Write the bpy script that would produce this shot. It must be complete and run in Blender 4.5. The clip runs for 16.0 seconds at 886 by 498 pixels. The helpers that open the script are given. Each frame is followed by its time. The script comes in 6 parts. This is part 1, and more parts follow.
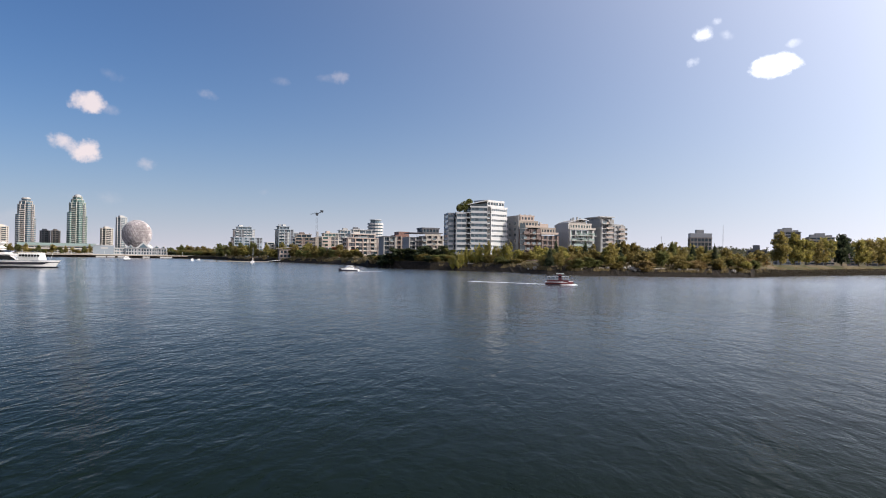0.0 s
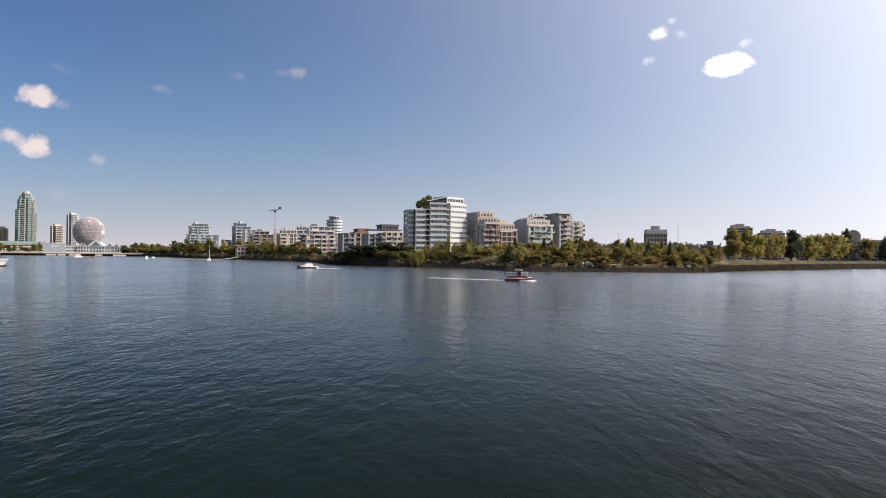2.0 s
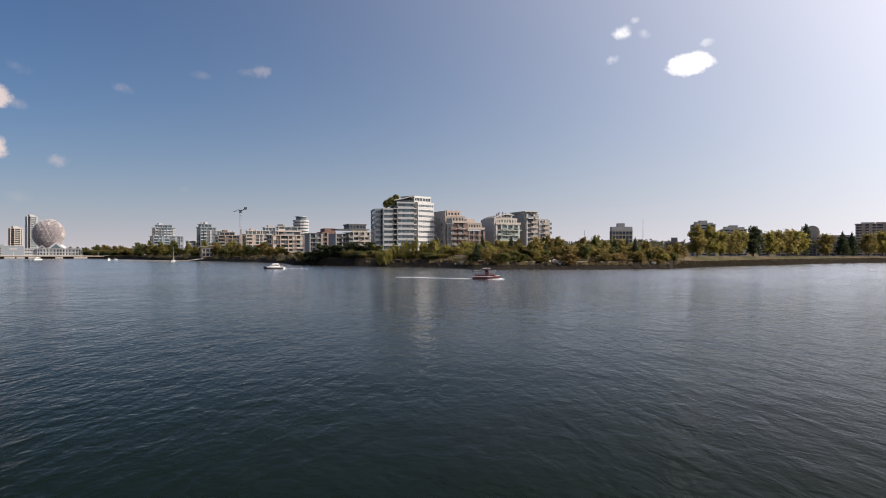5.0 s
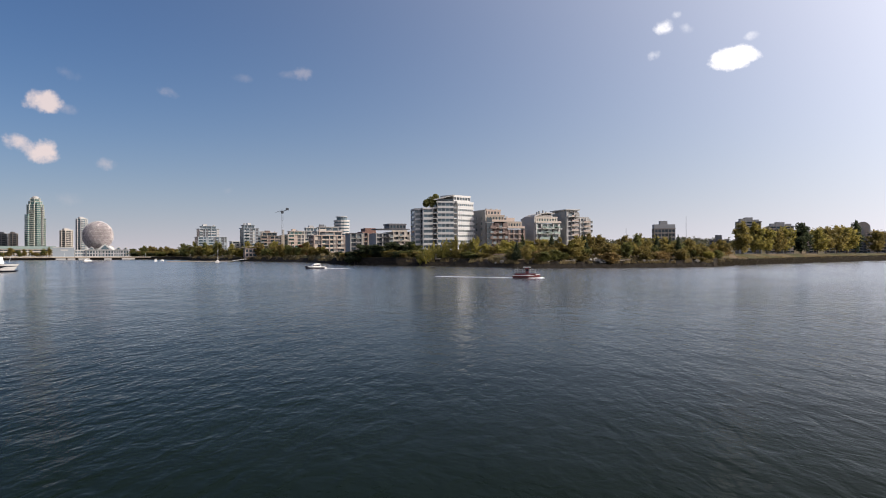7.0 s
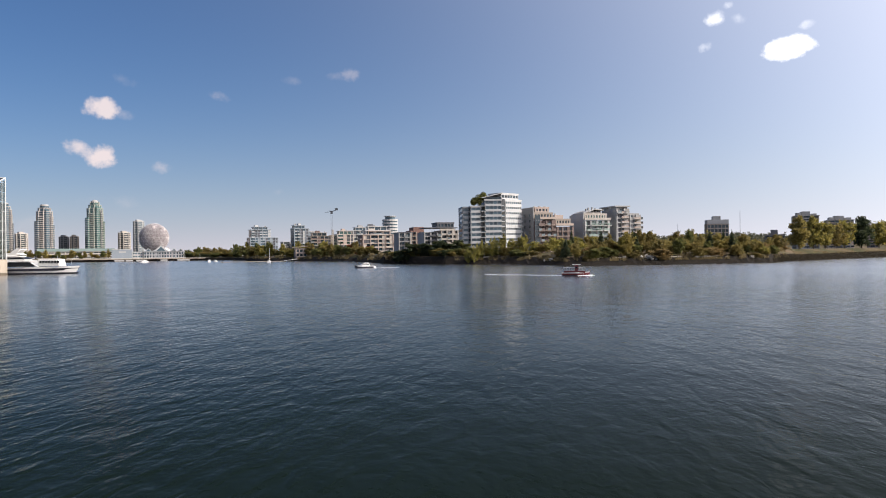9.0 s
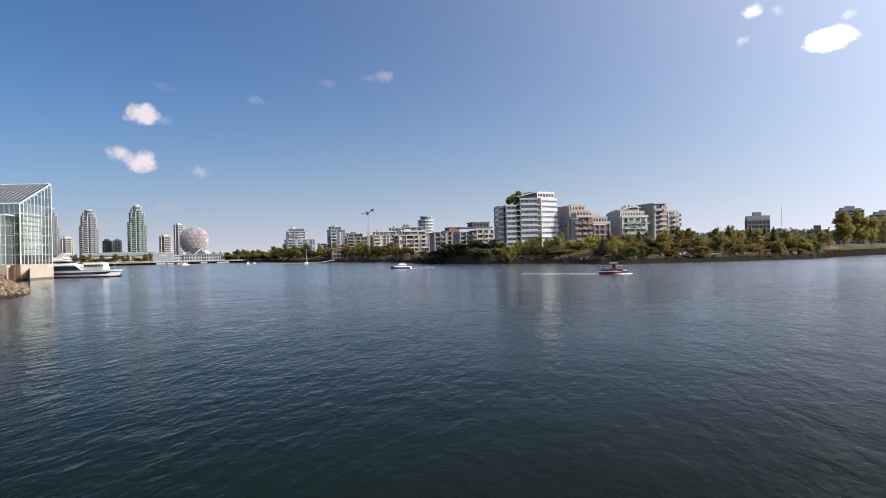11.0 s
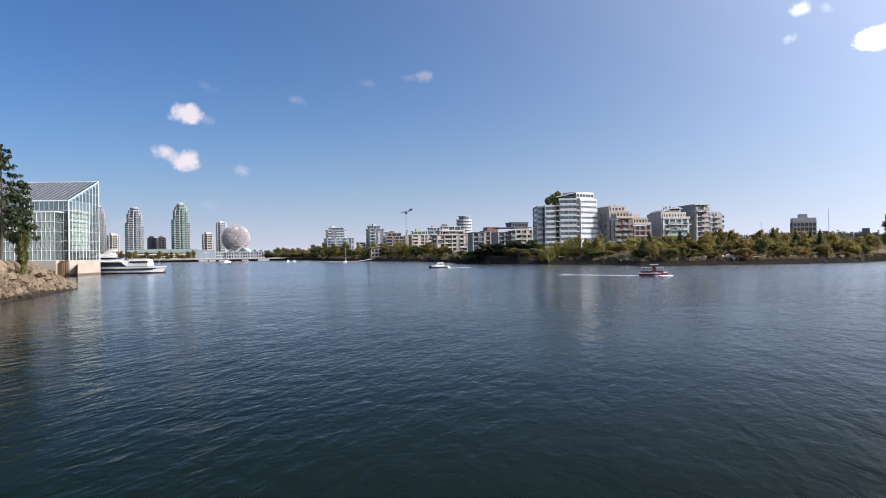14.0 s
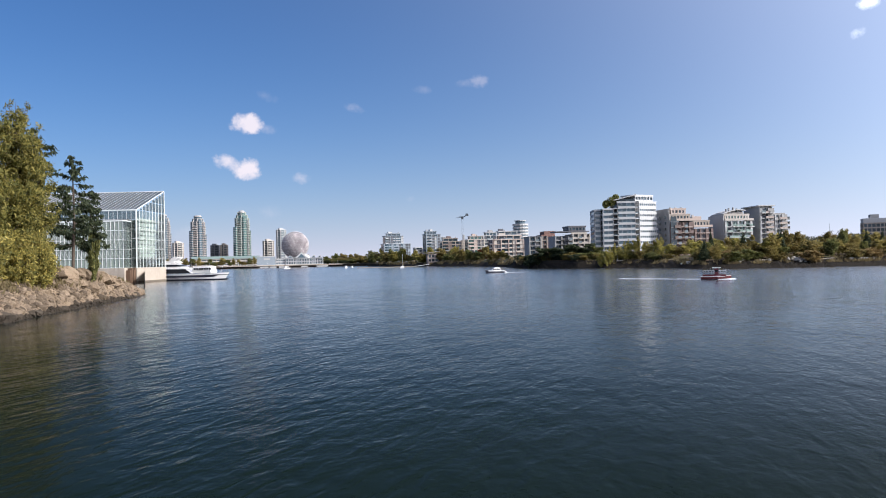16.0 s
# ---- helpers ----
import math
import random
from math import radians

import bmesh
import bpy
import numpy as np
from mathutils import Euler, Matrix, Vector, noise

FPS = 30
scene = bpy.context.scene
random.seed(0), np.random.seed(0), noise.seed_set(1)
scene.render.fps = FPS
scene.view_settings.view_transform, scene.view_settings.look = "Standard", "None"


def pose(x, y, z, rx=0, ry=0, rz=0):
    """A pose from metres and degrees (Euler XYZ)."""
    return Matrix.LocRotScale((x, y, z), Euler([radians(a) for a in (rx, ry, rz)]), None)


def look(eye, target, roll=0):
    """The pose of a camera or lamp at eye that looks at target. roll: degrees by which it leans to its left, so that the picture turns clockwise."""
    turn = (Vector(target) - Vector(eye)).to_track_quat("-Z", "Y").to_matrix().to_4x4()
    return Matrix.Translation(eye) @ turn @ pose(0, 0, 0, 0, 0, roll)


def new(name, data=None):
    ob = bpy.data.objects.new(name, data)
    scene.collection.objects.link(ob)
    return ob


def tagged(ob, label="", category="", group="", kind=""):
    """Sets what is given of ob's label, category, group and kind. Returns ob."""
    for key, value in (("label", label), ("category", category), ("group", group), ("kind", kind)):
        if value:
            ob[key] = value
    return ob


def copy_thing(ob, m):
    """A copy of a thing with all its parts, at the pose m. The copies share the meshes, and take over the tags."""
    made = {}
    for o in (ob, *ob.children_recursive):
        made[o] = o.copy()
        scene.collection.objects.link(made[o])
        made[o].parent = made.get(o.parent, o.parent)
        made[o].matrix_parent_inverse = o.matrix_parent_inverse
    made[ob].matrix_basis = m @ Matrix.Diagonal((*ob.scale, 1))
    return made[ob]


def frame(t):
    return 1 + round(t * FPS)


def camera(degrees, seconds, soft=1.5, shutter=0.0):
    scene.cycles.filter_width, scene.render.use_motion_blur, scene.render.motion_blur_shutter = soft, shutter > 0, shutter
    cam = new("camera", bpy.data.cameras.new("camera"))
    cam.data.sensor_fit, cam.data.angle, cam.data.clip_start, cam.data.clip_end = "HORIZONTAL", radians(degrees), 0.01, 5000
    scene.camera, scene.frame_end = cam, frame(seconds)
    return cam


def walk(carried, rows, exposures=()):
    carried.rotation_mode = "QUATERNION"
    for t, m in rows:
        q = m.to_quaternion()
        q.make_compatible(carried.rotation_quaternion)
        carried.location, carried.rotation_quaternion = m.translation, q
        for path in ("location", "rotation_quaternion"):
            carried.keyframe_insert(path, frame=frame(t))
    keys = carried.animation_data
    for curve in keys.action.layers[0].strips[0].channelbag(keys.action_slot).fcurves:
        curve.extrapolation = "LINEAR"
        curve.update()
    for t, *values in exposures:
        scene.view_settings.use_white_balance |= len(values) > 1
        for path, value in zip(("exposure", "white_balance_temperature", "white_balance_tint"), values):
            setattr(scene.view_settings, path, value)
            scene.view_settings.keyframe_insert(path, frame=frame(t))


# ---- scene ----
# ---------------------------------------------------------------- camera
cam = camera(60.29, 16.0, soft=1.0)
EYE = (0.0, 0.0, 5.0)
# seconds, yaw, pitch, roll
ROWS = [
    (0, 0.00, 0.76, -0.91), (0.5, -0.77, 0.74, -0.83), (1, -1.53, 0.68, -0.76), (1.5, -2.28, 0.61, -0.71),
    (2, -3.03, 0.55, -0.67), (2.5, -3.76, 0.51, -0.63), (3, -4.50, 0.53, -0.65), (3.3, -4.93, 0.53, -0.62),
    (4.25, -5.75, 0.52, -0.30), (5.2, -5.27, 0.48, 0.0), (5.5, -4.88, 0.48, 0.06),
    (6, -4.17, 0.45, 0.15), (6.5, -3.32, 0.45, 0.16), (7, -2.45, 0.43, 0.23), (7.5, -1.58, 0.40, 0.35),
    (8, -0.67, 0.38, 0.47), (8.5, 0.27, 0.35, 0.57), (9, 1.17, 0.34, 0.79), (11.5, 4.38, 0.37, 1.47),
    (12, 4.87, 0.26, 1.47), (12.5, 5.33, 0.17, 1.37), (13, 5.79, 0.14, 1.28), (13.5, 6.21, 0.23, 1.17),
    (14, 6.72, 0.42, 0.87), (14.5, 7.47, 0.62, 0.63), (15, 8.56, 0.75, 0.74), (15.5, 9.86, 0.83, 1.05),
    (16, 10.96, 0.87, 1.32)]
walk(cam, [(t, pose(*EYE, 90 + p, r, y)) for t, y, p, r in ROWS], exposures=[(0, -0.02, 6150, 11), (3, -0.13, 6500, 12), (5.5, -0.28, 6550, 12), (7, -0.21, 6450, 12), (9, -0.06, 6250, 11), (12.5, 0.0, 5850, 10), (16, 0.1, 5700, 10)])

# ---------------------------------------------------------------- sky and sun
SUN_AZ, SUN_EL = -98.0, 32.0


def direction(az, el=0.0):
    a, e = radians(az), radians(el)
    return Vector((-math.sin(a) * math.cos(e), math.cos(a) * math.cos(e), math.sin(e)))


def at(az, d, z=0.0):
    """A place d metres from the eye's foot, az degrees to the left of straight ahead."""
    v = direction(az) * d
    return Vector((v.x, v.y, z))


world = bpy.data.worlds.new("sky")
scene.world = world
world.use_nodes = True
wn, wl = world.node_tree.nodes, world.node_tree.links
wn.clear()
w_out = wn.new("ShaderNodeOutputWorld")
w_bg = wn.new("ShaderNodeBackground")
w_bg.inputs["Strength"].default_value = 0.1
w_sky = wn.new("ShaderNodeTexSky")
w_sky.sky_type = "NISHITA"
w_sky.sun_disc = False
w_sky.sun_elevation = radians(SUN_EL)
w_sky.sun_rotation = radians(-SUN_AZ)
w_sky.air_density, w_sky.dust_density, w_sky.ozone_density = 1.0, 1.0, 3.0
w_co = wn.new("ShaderNodeTexCoord")


def wmath(op, a, b=None, c=None):
    n = wn.new("ShaderNodeMath")
    n.operation = op
    for i, v in enumerate((a, b, c)):
        if v is None:
            continue
        if isinstance(v, (int, float)):
            n.inputs[i].default_value = v
        else:
            wl.new(v, n.inputs[i])
    return n.outputs[0]


def wdot(v):
    n = wn.new("ShaderNodeVectorMath")
    n.operation = "DOT_PRODUCT"
    wl.new(w_co.outputs["Generated"], n.inputs[0])
    n.inputs[1].default_value = v
    return n.outputs["Value"]


w_noise = wn.new("ShaderNodeTexNoise")
w_noise.inputs["Scale"].default_value = 38.0
w_noise.inputs["Detail"].default_value = 7.0
w_noise.inputs["Roughness"].default_value = 0.62
wl.new(w_co.outputs["Generated"], w_noise.inputs["Vector"])
w_puff = wmath("MULTIPLY_ADD", w_noise.outputs["Fac"], 4.4, -2.2)


def cloud(az, el, half_w, half_h, lean, softness, density, fray=1.0):
    """How much a small cloud covers the sky: an oval frayed by noise."""
    c = direction(az, el)
    right = direction(az - 90)
    up = right.cross(c)
    s, k = math.sin(radians(lean)), math.cos(radians(lean))
    u = wmath("MULTIPLY", wdot(right * k + up * s), 1 / radians(half_w))
    v = wmath("MULTIPLY", wdot(up * k - right * s), 1 / radians(half_h))
    q = wmath("ADD", wmath("MULTIPLY", u, u), wmath("MULTIPLY", v, v))
    q = wmath("SUBTRACT", 1.0, q)
    q = wmath("MULTIPLY_ADD", w_puff, fray, q)
    q = wmath("MULTIPLY", q, wmath("GREATER_THAN", wdot(c), 0.9))
    m = wn.new("ShaderNodeMapRange")
    m.interpolation_type = "SMOOTHSTEP"
    m.inputs["From Min"].default_value, m.inputs["From Max"].default_value = 0.0, softness
    m.inputs["To Max"].default_value = density
    wl.new(q, m.inputs["Value"])
    return m.outputs[0]


CLOUDS = [  # az, el, half width, half height, lean, softness, density, fray
    (25.2, 10.25, 1.3, 0.85, -8, 1.0, 0.9, 0.75), (24.2, 9.9, 1.1, 0.4, -10, 2.4, 0.35), (26.3, 7.3, 1.6, 0.7, -15, 1.1, 0.8, 0.75), (25.4, 6.95, 1.3, 0.85, 0, 1.0, 0.92, 0.75), (21.4, 6.3, 0.75, 0.5, 0, 2.2, 0.5),
    (23.6, 12.2, 1.1, 0.45, -20, 3.0, 0.28), (17.2, 11.35, 0.95, 0.38, -12, 2.4, 0.45), (8.0, 13.15, 0.7, 0.55, 8, 2.4, 0.45), (8.8, 13.0, 1.0, 0.35, 0, 3.0, 0.3),
    (12.5, 12.7, 1.0, 0.35, 0, 3.0, 0.28), (13.3, 4.7, 0.6, 0.3, 0, 3.0, 0.25), (24.5, 3.9, 2.2, 0.5, 0, 3.4, 0.3), (30, 2.2, 2.5, 0.8, 0, 3.0, 0.3)]
BRIGHT = [(-23.4, 13.5, 1.75, 0.9, 3, 0.7, 1.0, 0.55), (-24.2, 13.6, 1.0, 0.7, 0, 0.8, 1.0, 0.5), (-18.7, 15.95, 0.75, 0.65, 30, 1.4, 0.95, 0.8), (-18.1, 14.15, 0.7, 0.38, 20, 2.0, 0.8),
          (-24.6, 14.85, 0.6, 0.3, 0, 2.2, 0.6), (-19.6, 16.7, 0.45, 0.3, 0, 2.2, 0.7), (-20.3, 15.7, 0.6, 0.4, -30, 2.6, 0.45)]


def cover(rows):
    total = None
    for r in rows:
        c = cloud(*r)
        total = c if total is None else wmath("MAXIMUM", total, c)
    return total


def wmix(fac, a, b):
    n = wn.new("ShaderNodeMix")
    n.data_type = "RGBA"
    wl.new(fac, n.inputs[0])
    wl.new(a, n.inputs[6])
    n.inputs[7].default_value = b
    return n.outputs[2]


def wtint(col, b, mode):
    n = wn.new("ShaderNodeMix")
    n.data_type, n.blend_type = "RGBA", mode
    n.inputs[0].default_value = 1.0
    wl.new(col, n.inputs[6])
    n.inputs[7].default_value = b
    return n.outputs[2]


# thin autumn haze: paler towards the horizon and on the sun's side
up_z = wmath("MAXIMUM", wdot((0, 0, 1)), 0.0)
haze = wmath("POWER", wmath("SUBTRACT", 1.0, up_z), 11.0)
haze = wmath("MULTIPLY", haze, wmath("MULTIPLY_ADD", wdot(direction(SUN_AZ)), 0.3, 0.9))
side = wmath("POWER", wmath("MULTIPLY_ADD", wdot(direction(SUN_AZ, SUN_EL)), 0.5, 0.5), 5.2)
side = wmath("MINIMUM", wmath("MULTIPLY", side, 1.85), 1.0)
side = wmath("MULTIPLY", side, wmath("SUBTRACT", 1.0, wmath("MULTIPLY", wmath("POWER", up_z, 1.8), 0.2)))
sky_col = wtint(w_sky.outputs[0], (0.5, 0.7, 0.93, 1), "MULTIPLY")
sky_col = wmix(haze, sky_col, (6.2, 6.7, 7.8, 1))
low_haze = wmath("MULTIPLY", wmath("POWER", wmath("SUBTRACT", 1.0, up_z), 26.0), 0.6)
sky_col = wmix(low_haze, sky_col, (8.2, 7.05, 7.05, 1))
sky_col = wmix(side, sky_col, (21.0, 20.3, 20.8, 1))
sky_col = wmix(cover(CLOUDS), sky_col, (9.8, 8.3, 7.9, 1))
sky_col = wmix(cover(BRIGHT), sky_col, (15.0, 14.6, 14.4, 1))
wl.new(sky_col, w_bg.inputs["Color"])
wl.new(w_bg.outputs[0], w_out.inputs[0])

sun_data = bpy.data.lights.new("sun", "SUN")
sun_data.energy, sun_data.angle, sun_data.color = 6.6, radians(0.55), (1.0, 0.9, 0.76)
sun = new("sun", sun_data)
sun.matrix_world = look(direction(SUN_AZ, SUN_EL) * 300, (0, 0, 0))


# ---------------------------------------------------------------- materials
def material(name, col, rough=0.7, metal=0.0, vary=0.15, scale=1.0, bump=0.0, fine=12.0, spec=0.5, island=0.0, obj=0.0, col2=None):
    """A painted, cast or grown surface: base colour with broad stains, fine grain and relief."""
    m = bpy.data.materials.new(name)
    m.use_nodes = True
    n, l = m.node_tree.nodes, m.node_tree.links
    b = n["Principled BSDF"]
    b.inputs["Roughness"].default_value, b.inputs["Metallic"].default_value = rough, metal
    b.inputs["Specular IOR Level"].default_value = spec
    co = n.new("ShaderNodeTexCoord")
    big, small = n.new("ShaderNodeTexNoise"), n.new("ShaderNodeTexNoise")
    big.inputs["Scale"].default_value, big.inputs["Detail"].default_value = 0.35 * scale, 5
    small.inputs["Scale"].default_value, small.inputs["Detail"].default_value = fine * scale, 4
    for t in (big, small):
        l.new(co.outputs["Object"], t.inputs["Vector"])
    add = n.new("ShaderNodeMath")
    add.operation = "ADD"
    l.new(big.outputs["Fac"], add.inputs[0])
    l.new(small.outputs["Fac"], add.inputs[1])
    mr = n.new("ShaderNodeMapRange")
    mr.inputs["From Min"].default_value, mr.inputs["From Max"].default_value = 0.6, 1.4
    mr.inputs["To Min"].default_value, mr.inputs["To Max"].default_value = 1 - vary, 1 + vary
    l.new(add.outputs[0], mr.inputs["Value"])
    value = mr.outputs[0]
    for kind, amount in (("ShaderNodeNewGeometry", island), ("ShaderNodeObjectInfo", obj)):
        if amount:
            src = n.new(kind)
            r2 = n.new("ShaderNodeMapRange")
            r2.inputs["To Min"].default_value, r2.inputs["To Max"].default_value = 1 - amount, 1 + amount
            l.new(src.outputs["Random Per Island" if kind.endswith("Geometry") else "Random"], r2.inputs["Value"])
            mu = n.new("ShaderNodeMath")
            mu.operation = "MULTIPLY"
            l.new(value, mu.inputs[0])
            l.new(r2.outputs[0], mu.inputs[1])
            value = mu.outputs[0]
    mix = n.new("ShaderNodeMix")
    mix.data_type, mix.blend_type = "RGBA", "MULTIPLY"
    mix.inputs[0].default_value = 1.0
    mix.inputs[6].default_value = (*col, 1)
    if col2:
        cm = n.new("ShaderNodeMix")
        cm.data_type = "RGBA"
        cm.inputs[6].default_value, cm.inputs[7].default_value = (*col, 1), (*col2, 1)
        if island:
            src = n.new("ShaderNodeNewGeometry")
            l.new(src.outputs["Random Per Island"], cm.inputs[0])
        else:
            st = n.new("ShaderNodeMapRange")
            st.inputs["From Min"].default_value, st.inputs["From Max"].default_value = 0.42, 0.6
            l.new(big.outputs["Fac"], st.inputs["Value"])
            l.new(st.outputs[0], cm.inputs[0])
        l.new(cm.outputs[2], mix.inputs[6])
    comb = n.new("ShaderNodeCombineColor")
    for i in range(3):
        l.new(value, comb.inputs[i])
    l.new(comb.outputs[0], mix.inputs[7])
    l.new(mix.outputs[2], b.inputs["Base Color"])
    if bump:
        bp = n.new("ShaderNodeBump")
        bp.inputs["Strength"].default_value, bp.inputs["Distance"].default_value = min(bump, 1.0), 0.1
        l.new(small.outputs["Fac"], bp.inputs["Height"])
        l.new(bp.outputs[0], b.inputs["Normal"])
    return m


def leaf_material(name, a, b):
    m = material(name, a, 0.6, vary=0.25, scale=0.5, fine=3, spec=0.25, island=0.3, col2=b)
    n, l = m.node_tree.nodes, m.node_tree.links
    pr = n["Principled BSDF"]
    tr = n.new("ShaderNodeBsdfTranslucent")
    mx = n.new("ShaderNodeMixShader")
    mx.inputs[0].default_value = 0.5
    src = pr.inputs["Base Color"].links[0].from_socket
    l.new(src, tr.inputs["Color"])
    l.new(pr.outputs[0], mx.inputs[1])
    l.new(tr.outputs[0], mx.inputs[2])
    l.new(mx.outputs[0], n["Material Output"].inputs["Surface"])
    return m


M = {
    "white": material("white_render", (0.43, 0.425, 0.425), 0.65, vary=0.08, scale=0.6),
    "cream": material("cream_render", (0.42, 0.375, 0.33), 0.75, vary=0.1),
    "taupe": material("taupe_stucco", (0.3, 0.255, 0.215), 0.85, vary=0.12),
    "beige": material("beige_stucco", (0.39, 0.31, 0.265), 0.8, vary=0.1),
    "grey": material("grey_concrete", (0.3, 0.29, 0.28), 0.85, vary=0.12, bump=0.2),
    "lightgrey": material("pale_grey_panel", (0.4, 0.39, 0.38), 0.7, vary=0.08),
    "darkgrey": material("charcoal_cladding_and_shade", (0.09, 0.09, 0.1), 0.6, vary=0.12),
    "brown": material("brown_brick", (0.15, 0.11, 0.098), 0.85, vary=0.15),
    "red": material("red_brick", (0.19, 0.105, 0.085), 0.85, vary=0.15),
    "bluegrey": material("blue_grey_panel", (0.24, 0.27, 0.3), 0.5, vary=0.08),
    "green_panel": material("sea_green_spandrel_glass", (0.25, 0.31, 0.275), 0.3, vary=0.08),
    "teal_roof": material("teal_metal_roof", (0.15, 0.19, 0.172), 0.5, vary=0.12),
    "roof": material("gravel_roof", (0.25, 0.24, 0.23), 0.9, vary=0.2, spec=0.08),
    "glass": material("dark_window_glass", (0.03, 0.045, 0.055), 0.1, vary=0.3, obj=0.5, spec=0.5),
    "glass_blue": material("blue_window_glass", (0.055, 0.085, 0.105), 0.1, vary=0.25, obj=0.4, spec=0.6),
    "tint": material("black_tinted_boat_glass", (0.012, 0.013, 0.016), 0.35, vary=0.2, spec=0.2),
    "glass_green": material("green_window_glass", (0.045, 0.1, 0.085), 0.08, vary=0.25, obj=0.4, spec=0.9),
    "rail": material("glass_balustrade", (0.17, 0.2, 0.21), 0.2, vary=0.1),
    "metal_white": material("white_painted_steel", (0.6, 0.61, 0.6), 0.4, vary=0.05),
    "steel": material("galvanised_steel", (0.4, 0.41, 0.42), 0.4, 0.8, vary=0.1),
    "crane": material("dark_crane_steel", (0.045, 0.05, 0.06), 0.6, vary=0.1),
    "concrete": material("weathered_pale_concrete", (0.37, 0.31, 0.25), 0.85, vary=0.2, scale=0.6, bump=0.3),
    "wood_dark": material("tarred_timber", (0.035, 0.028, 0.024), 0.9, vary=0.3, bump=0.4, spec=0.08),
    "bark": material("grey_brown_bark", (0.085, 0.066, 0.052), 0.95, vary=0.3, bump=0.6, spec=0.08),
    "hull_white": material("white_gelcoat", (0.74, 0.715, 0.69), 0.18, vary=0.03),
    "hull_dark": material("navy_antifouling", (0.03, 0.03, 0.045), 0.4, vary=0.1),
    "hull_red": material("red_hull_paint", (0.13, 0.022, 0.022), 0.35, vary=0.08),
    "foam": material("water_foam", (0.75, 0.78, 0.8), 0.6, vary=0.15),
    "land": material("park_grass_and_soil", (0.066, 0.062, 0.03), 0.95, vary=0.35, scale=0.12, bump=0.4, col2=(0.12, 0.088, 0.056), spec=0.08),
    "bank": material("wet_dark_shore_rock", (0.022, 0.018, 0.014), 0.9, vary=0.4, scale=0.5, bump=0.8, col2=(0.014, 0.012, 0.01), spec=0.08),
    "rock": material("grey_brown_boulder", (0.26, 0.192, 0.128), 0.9, vary=0.4, scale=1.5, bump=0.9, obj=0.45, spec=0.08, island=0.5, col2=(0.09, 0.068, 0.048)),
    "rock_pale": material("pale_broken_stone", (0.33, 0.3, 0.26), 0.9, vary=0.3, scale=1.5, bump=0.8, obj=0.4, spec=0.08),
    "drift": material("bleached_driftwood", (0.42, 0.36, 0.3), 0.9, vary=0.25, bump=0.4, spec=0.08),
    "rock_dark": material("dark_shore_stone", (0.045, 0.036, 0.027), 0.9, vary=0.3, scale=1.5, bump=0.7, obj=0.4, spec=0.08),
    "dome": material("polished_triangular_dome_panel", (0.275, 0.24, 0.242), 0.32, 0.5, vary=0.1, island=0.5),
    "strut": material("pinkish_white_strut_paint", (0.56, 0.52, 0.52), 0.5, vary=0.08),
    "tower_wall": material("pale_tower_concrete", (0.36, 0.325, 0.3), 0.75, vary=0.1),
    "tower_sage": material("sage_green_tower_panel", (0.3, 0.312, 0.275), 0.6, vary=0.12),
    "poplar_leaf": leaf_material("yellow_green_leaves", (0.15, 0.15, 0.04), (0.36, 0.29, 0.075)),
    "row_leaf": leaf_material("lemon_green_leaves", (0.2, 0.2, 0.05), (0.42, 0.35, 0.09)),
    "straw_leaf": leaf_material("russet_brush_leaves", (0.18, 0.13, 0.055), (0.33, 0.23, 0.09)),
    "near_leaf": leaf_material("olive_gold_leaves", (0.1, 0.11, 0.028), (0.26, 0.215, 0.055)),
    "green_leaf": leaf_material("dull_green_leaves", (0.09, 0.105, 0.035), (0.2, 0.19, 0.06)),
    "olive_leaf": leaf_material("olive_autumn_leaves", (0.14, 0.125, 0.04), (0.27, 0.2, 0.062)),
    "yellow_leaf": leaf_material("golden_autumn_leaves", (0.2, 0.17, 0.05), (0.33, 0.26, 0.08)),
    "red_leaf": leaf_material("rusty_red_leaves", (0.16, 0.05, 0.025), (0.24, 0.08, 0.03)),
    "woods_leaf": leaf_material("hazy_dark_woodland", (0.05, 0.06, 0.04), (0.11, 0.1, 0.06)),
    "dark_leaf": leaf_material("dark_evergreen_needles", (0.03, 0.046, 0.024), (0.075, 0.085, 0.04)),
}

# water: harbour water ruffled by a light wind
wm = bpy.data.materials.new("harbour_water")
wm.use_nodes = True
n, l = wm.node_tree.nodes, wm.node_tree.links
n.remove(n["Principled BSDF"])
body = n.new("ShaderNodeBsdfDiffuse")
body.inputs["Color"].default_value = (0.005, 0.0092, 0.0068, 1)
gloss = n.new("ShaderNodeBsdfAnisotropic")
gloss.inputs["Color"].default_value = (1, 1, 1, 1)
fres = n.new("ShaderNodeFresnel")
fres.inputs["IOR"].default_value = 1.333


def sea_math(op, a, b, clamp=False):
    nd = n.new("ShaderNodeMath")
    nd.operation, nd.use_clamp = op, clamp
    for k, v in enumerate((a, b)):
        if isinstance(v, (int, float)):
            nd.inputs[k].default_value = v
        else:
            l.new(v, nd.inputs[k])
    return nd.outputs[0]


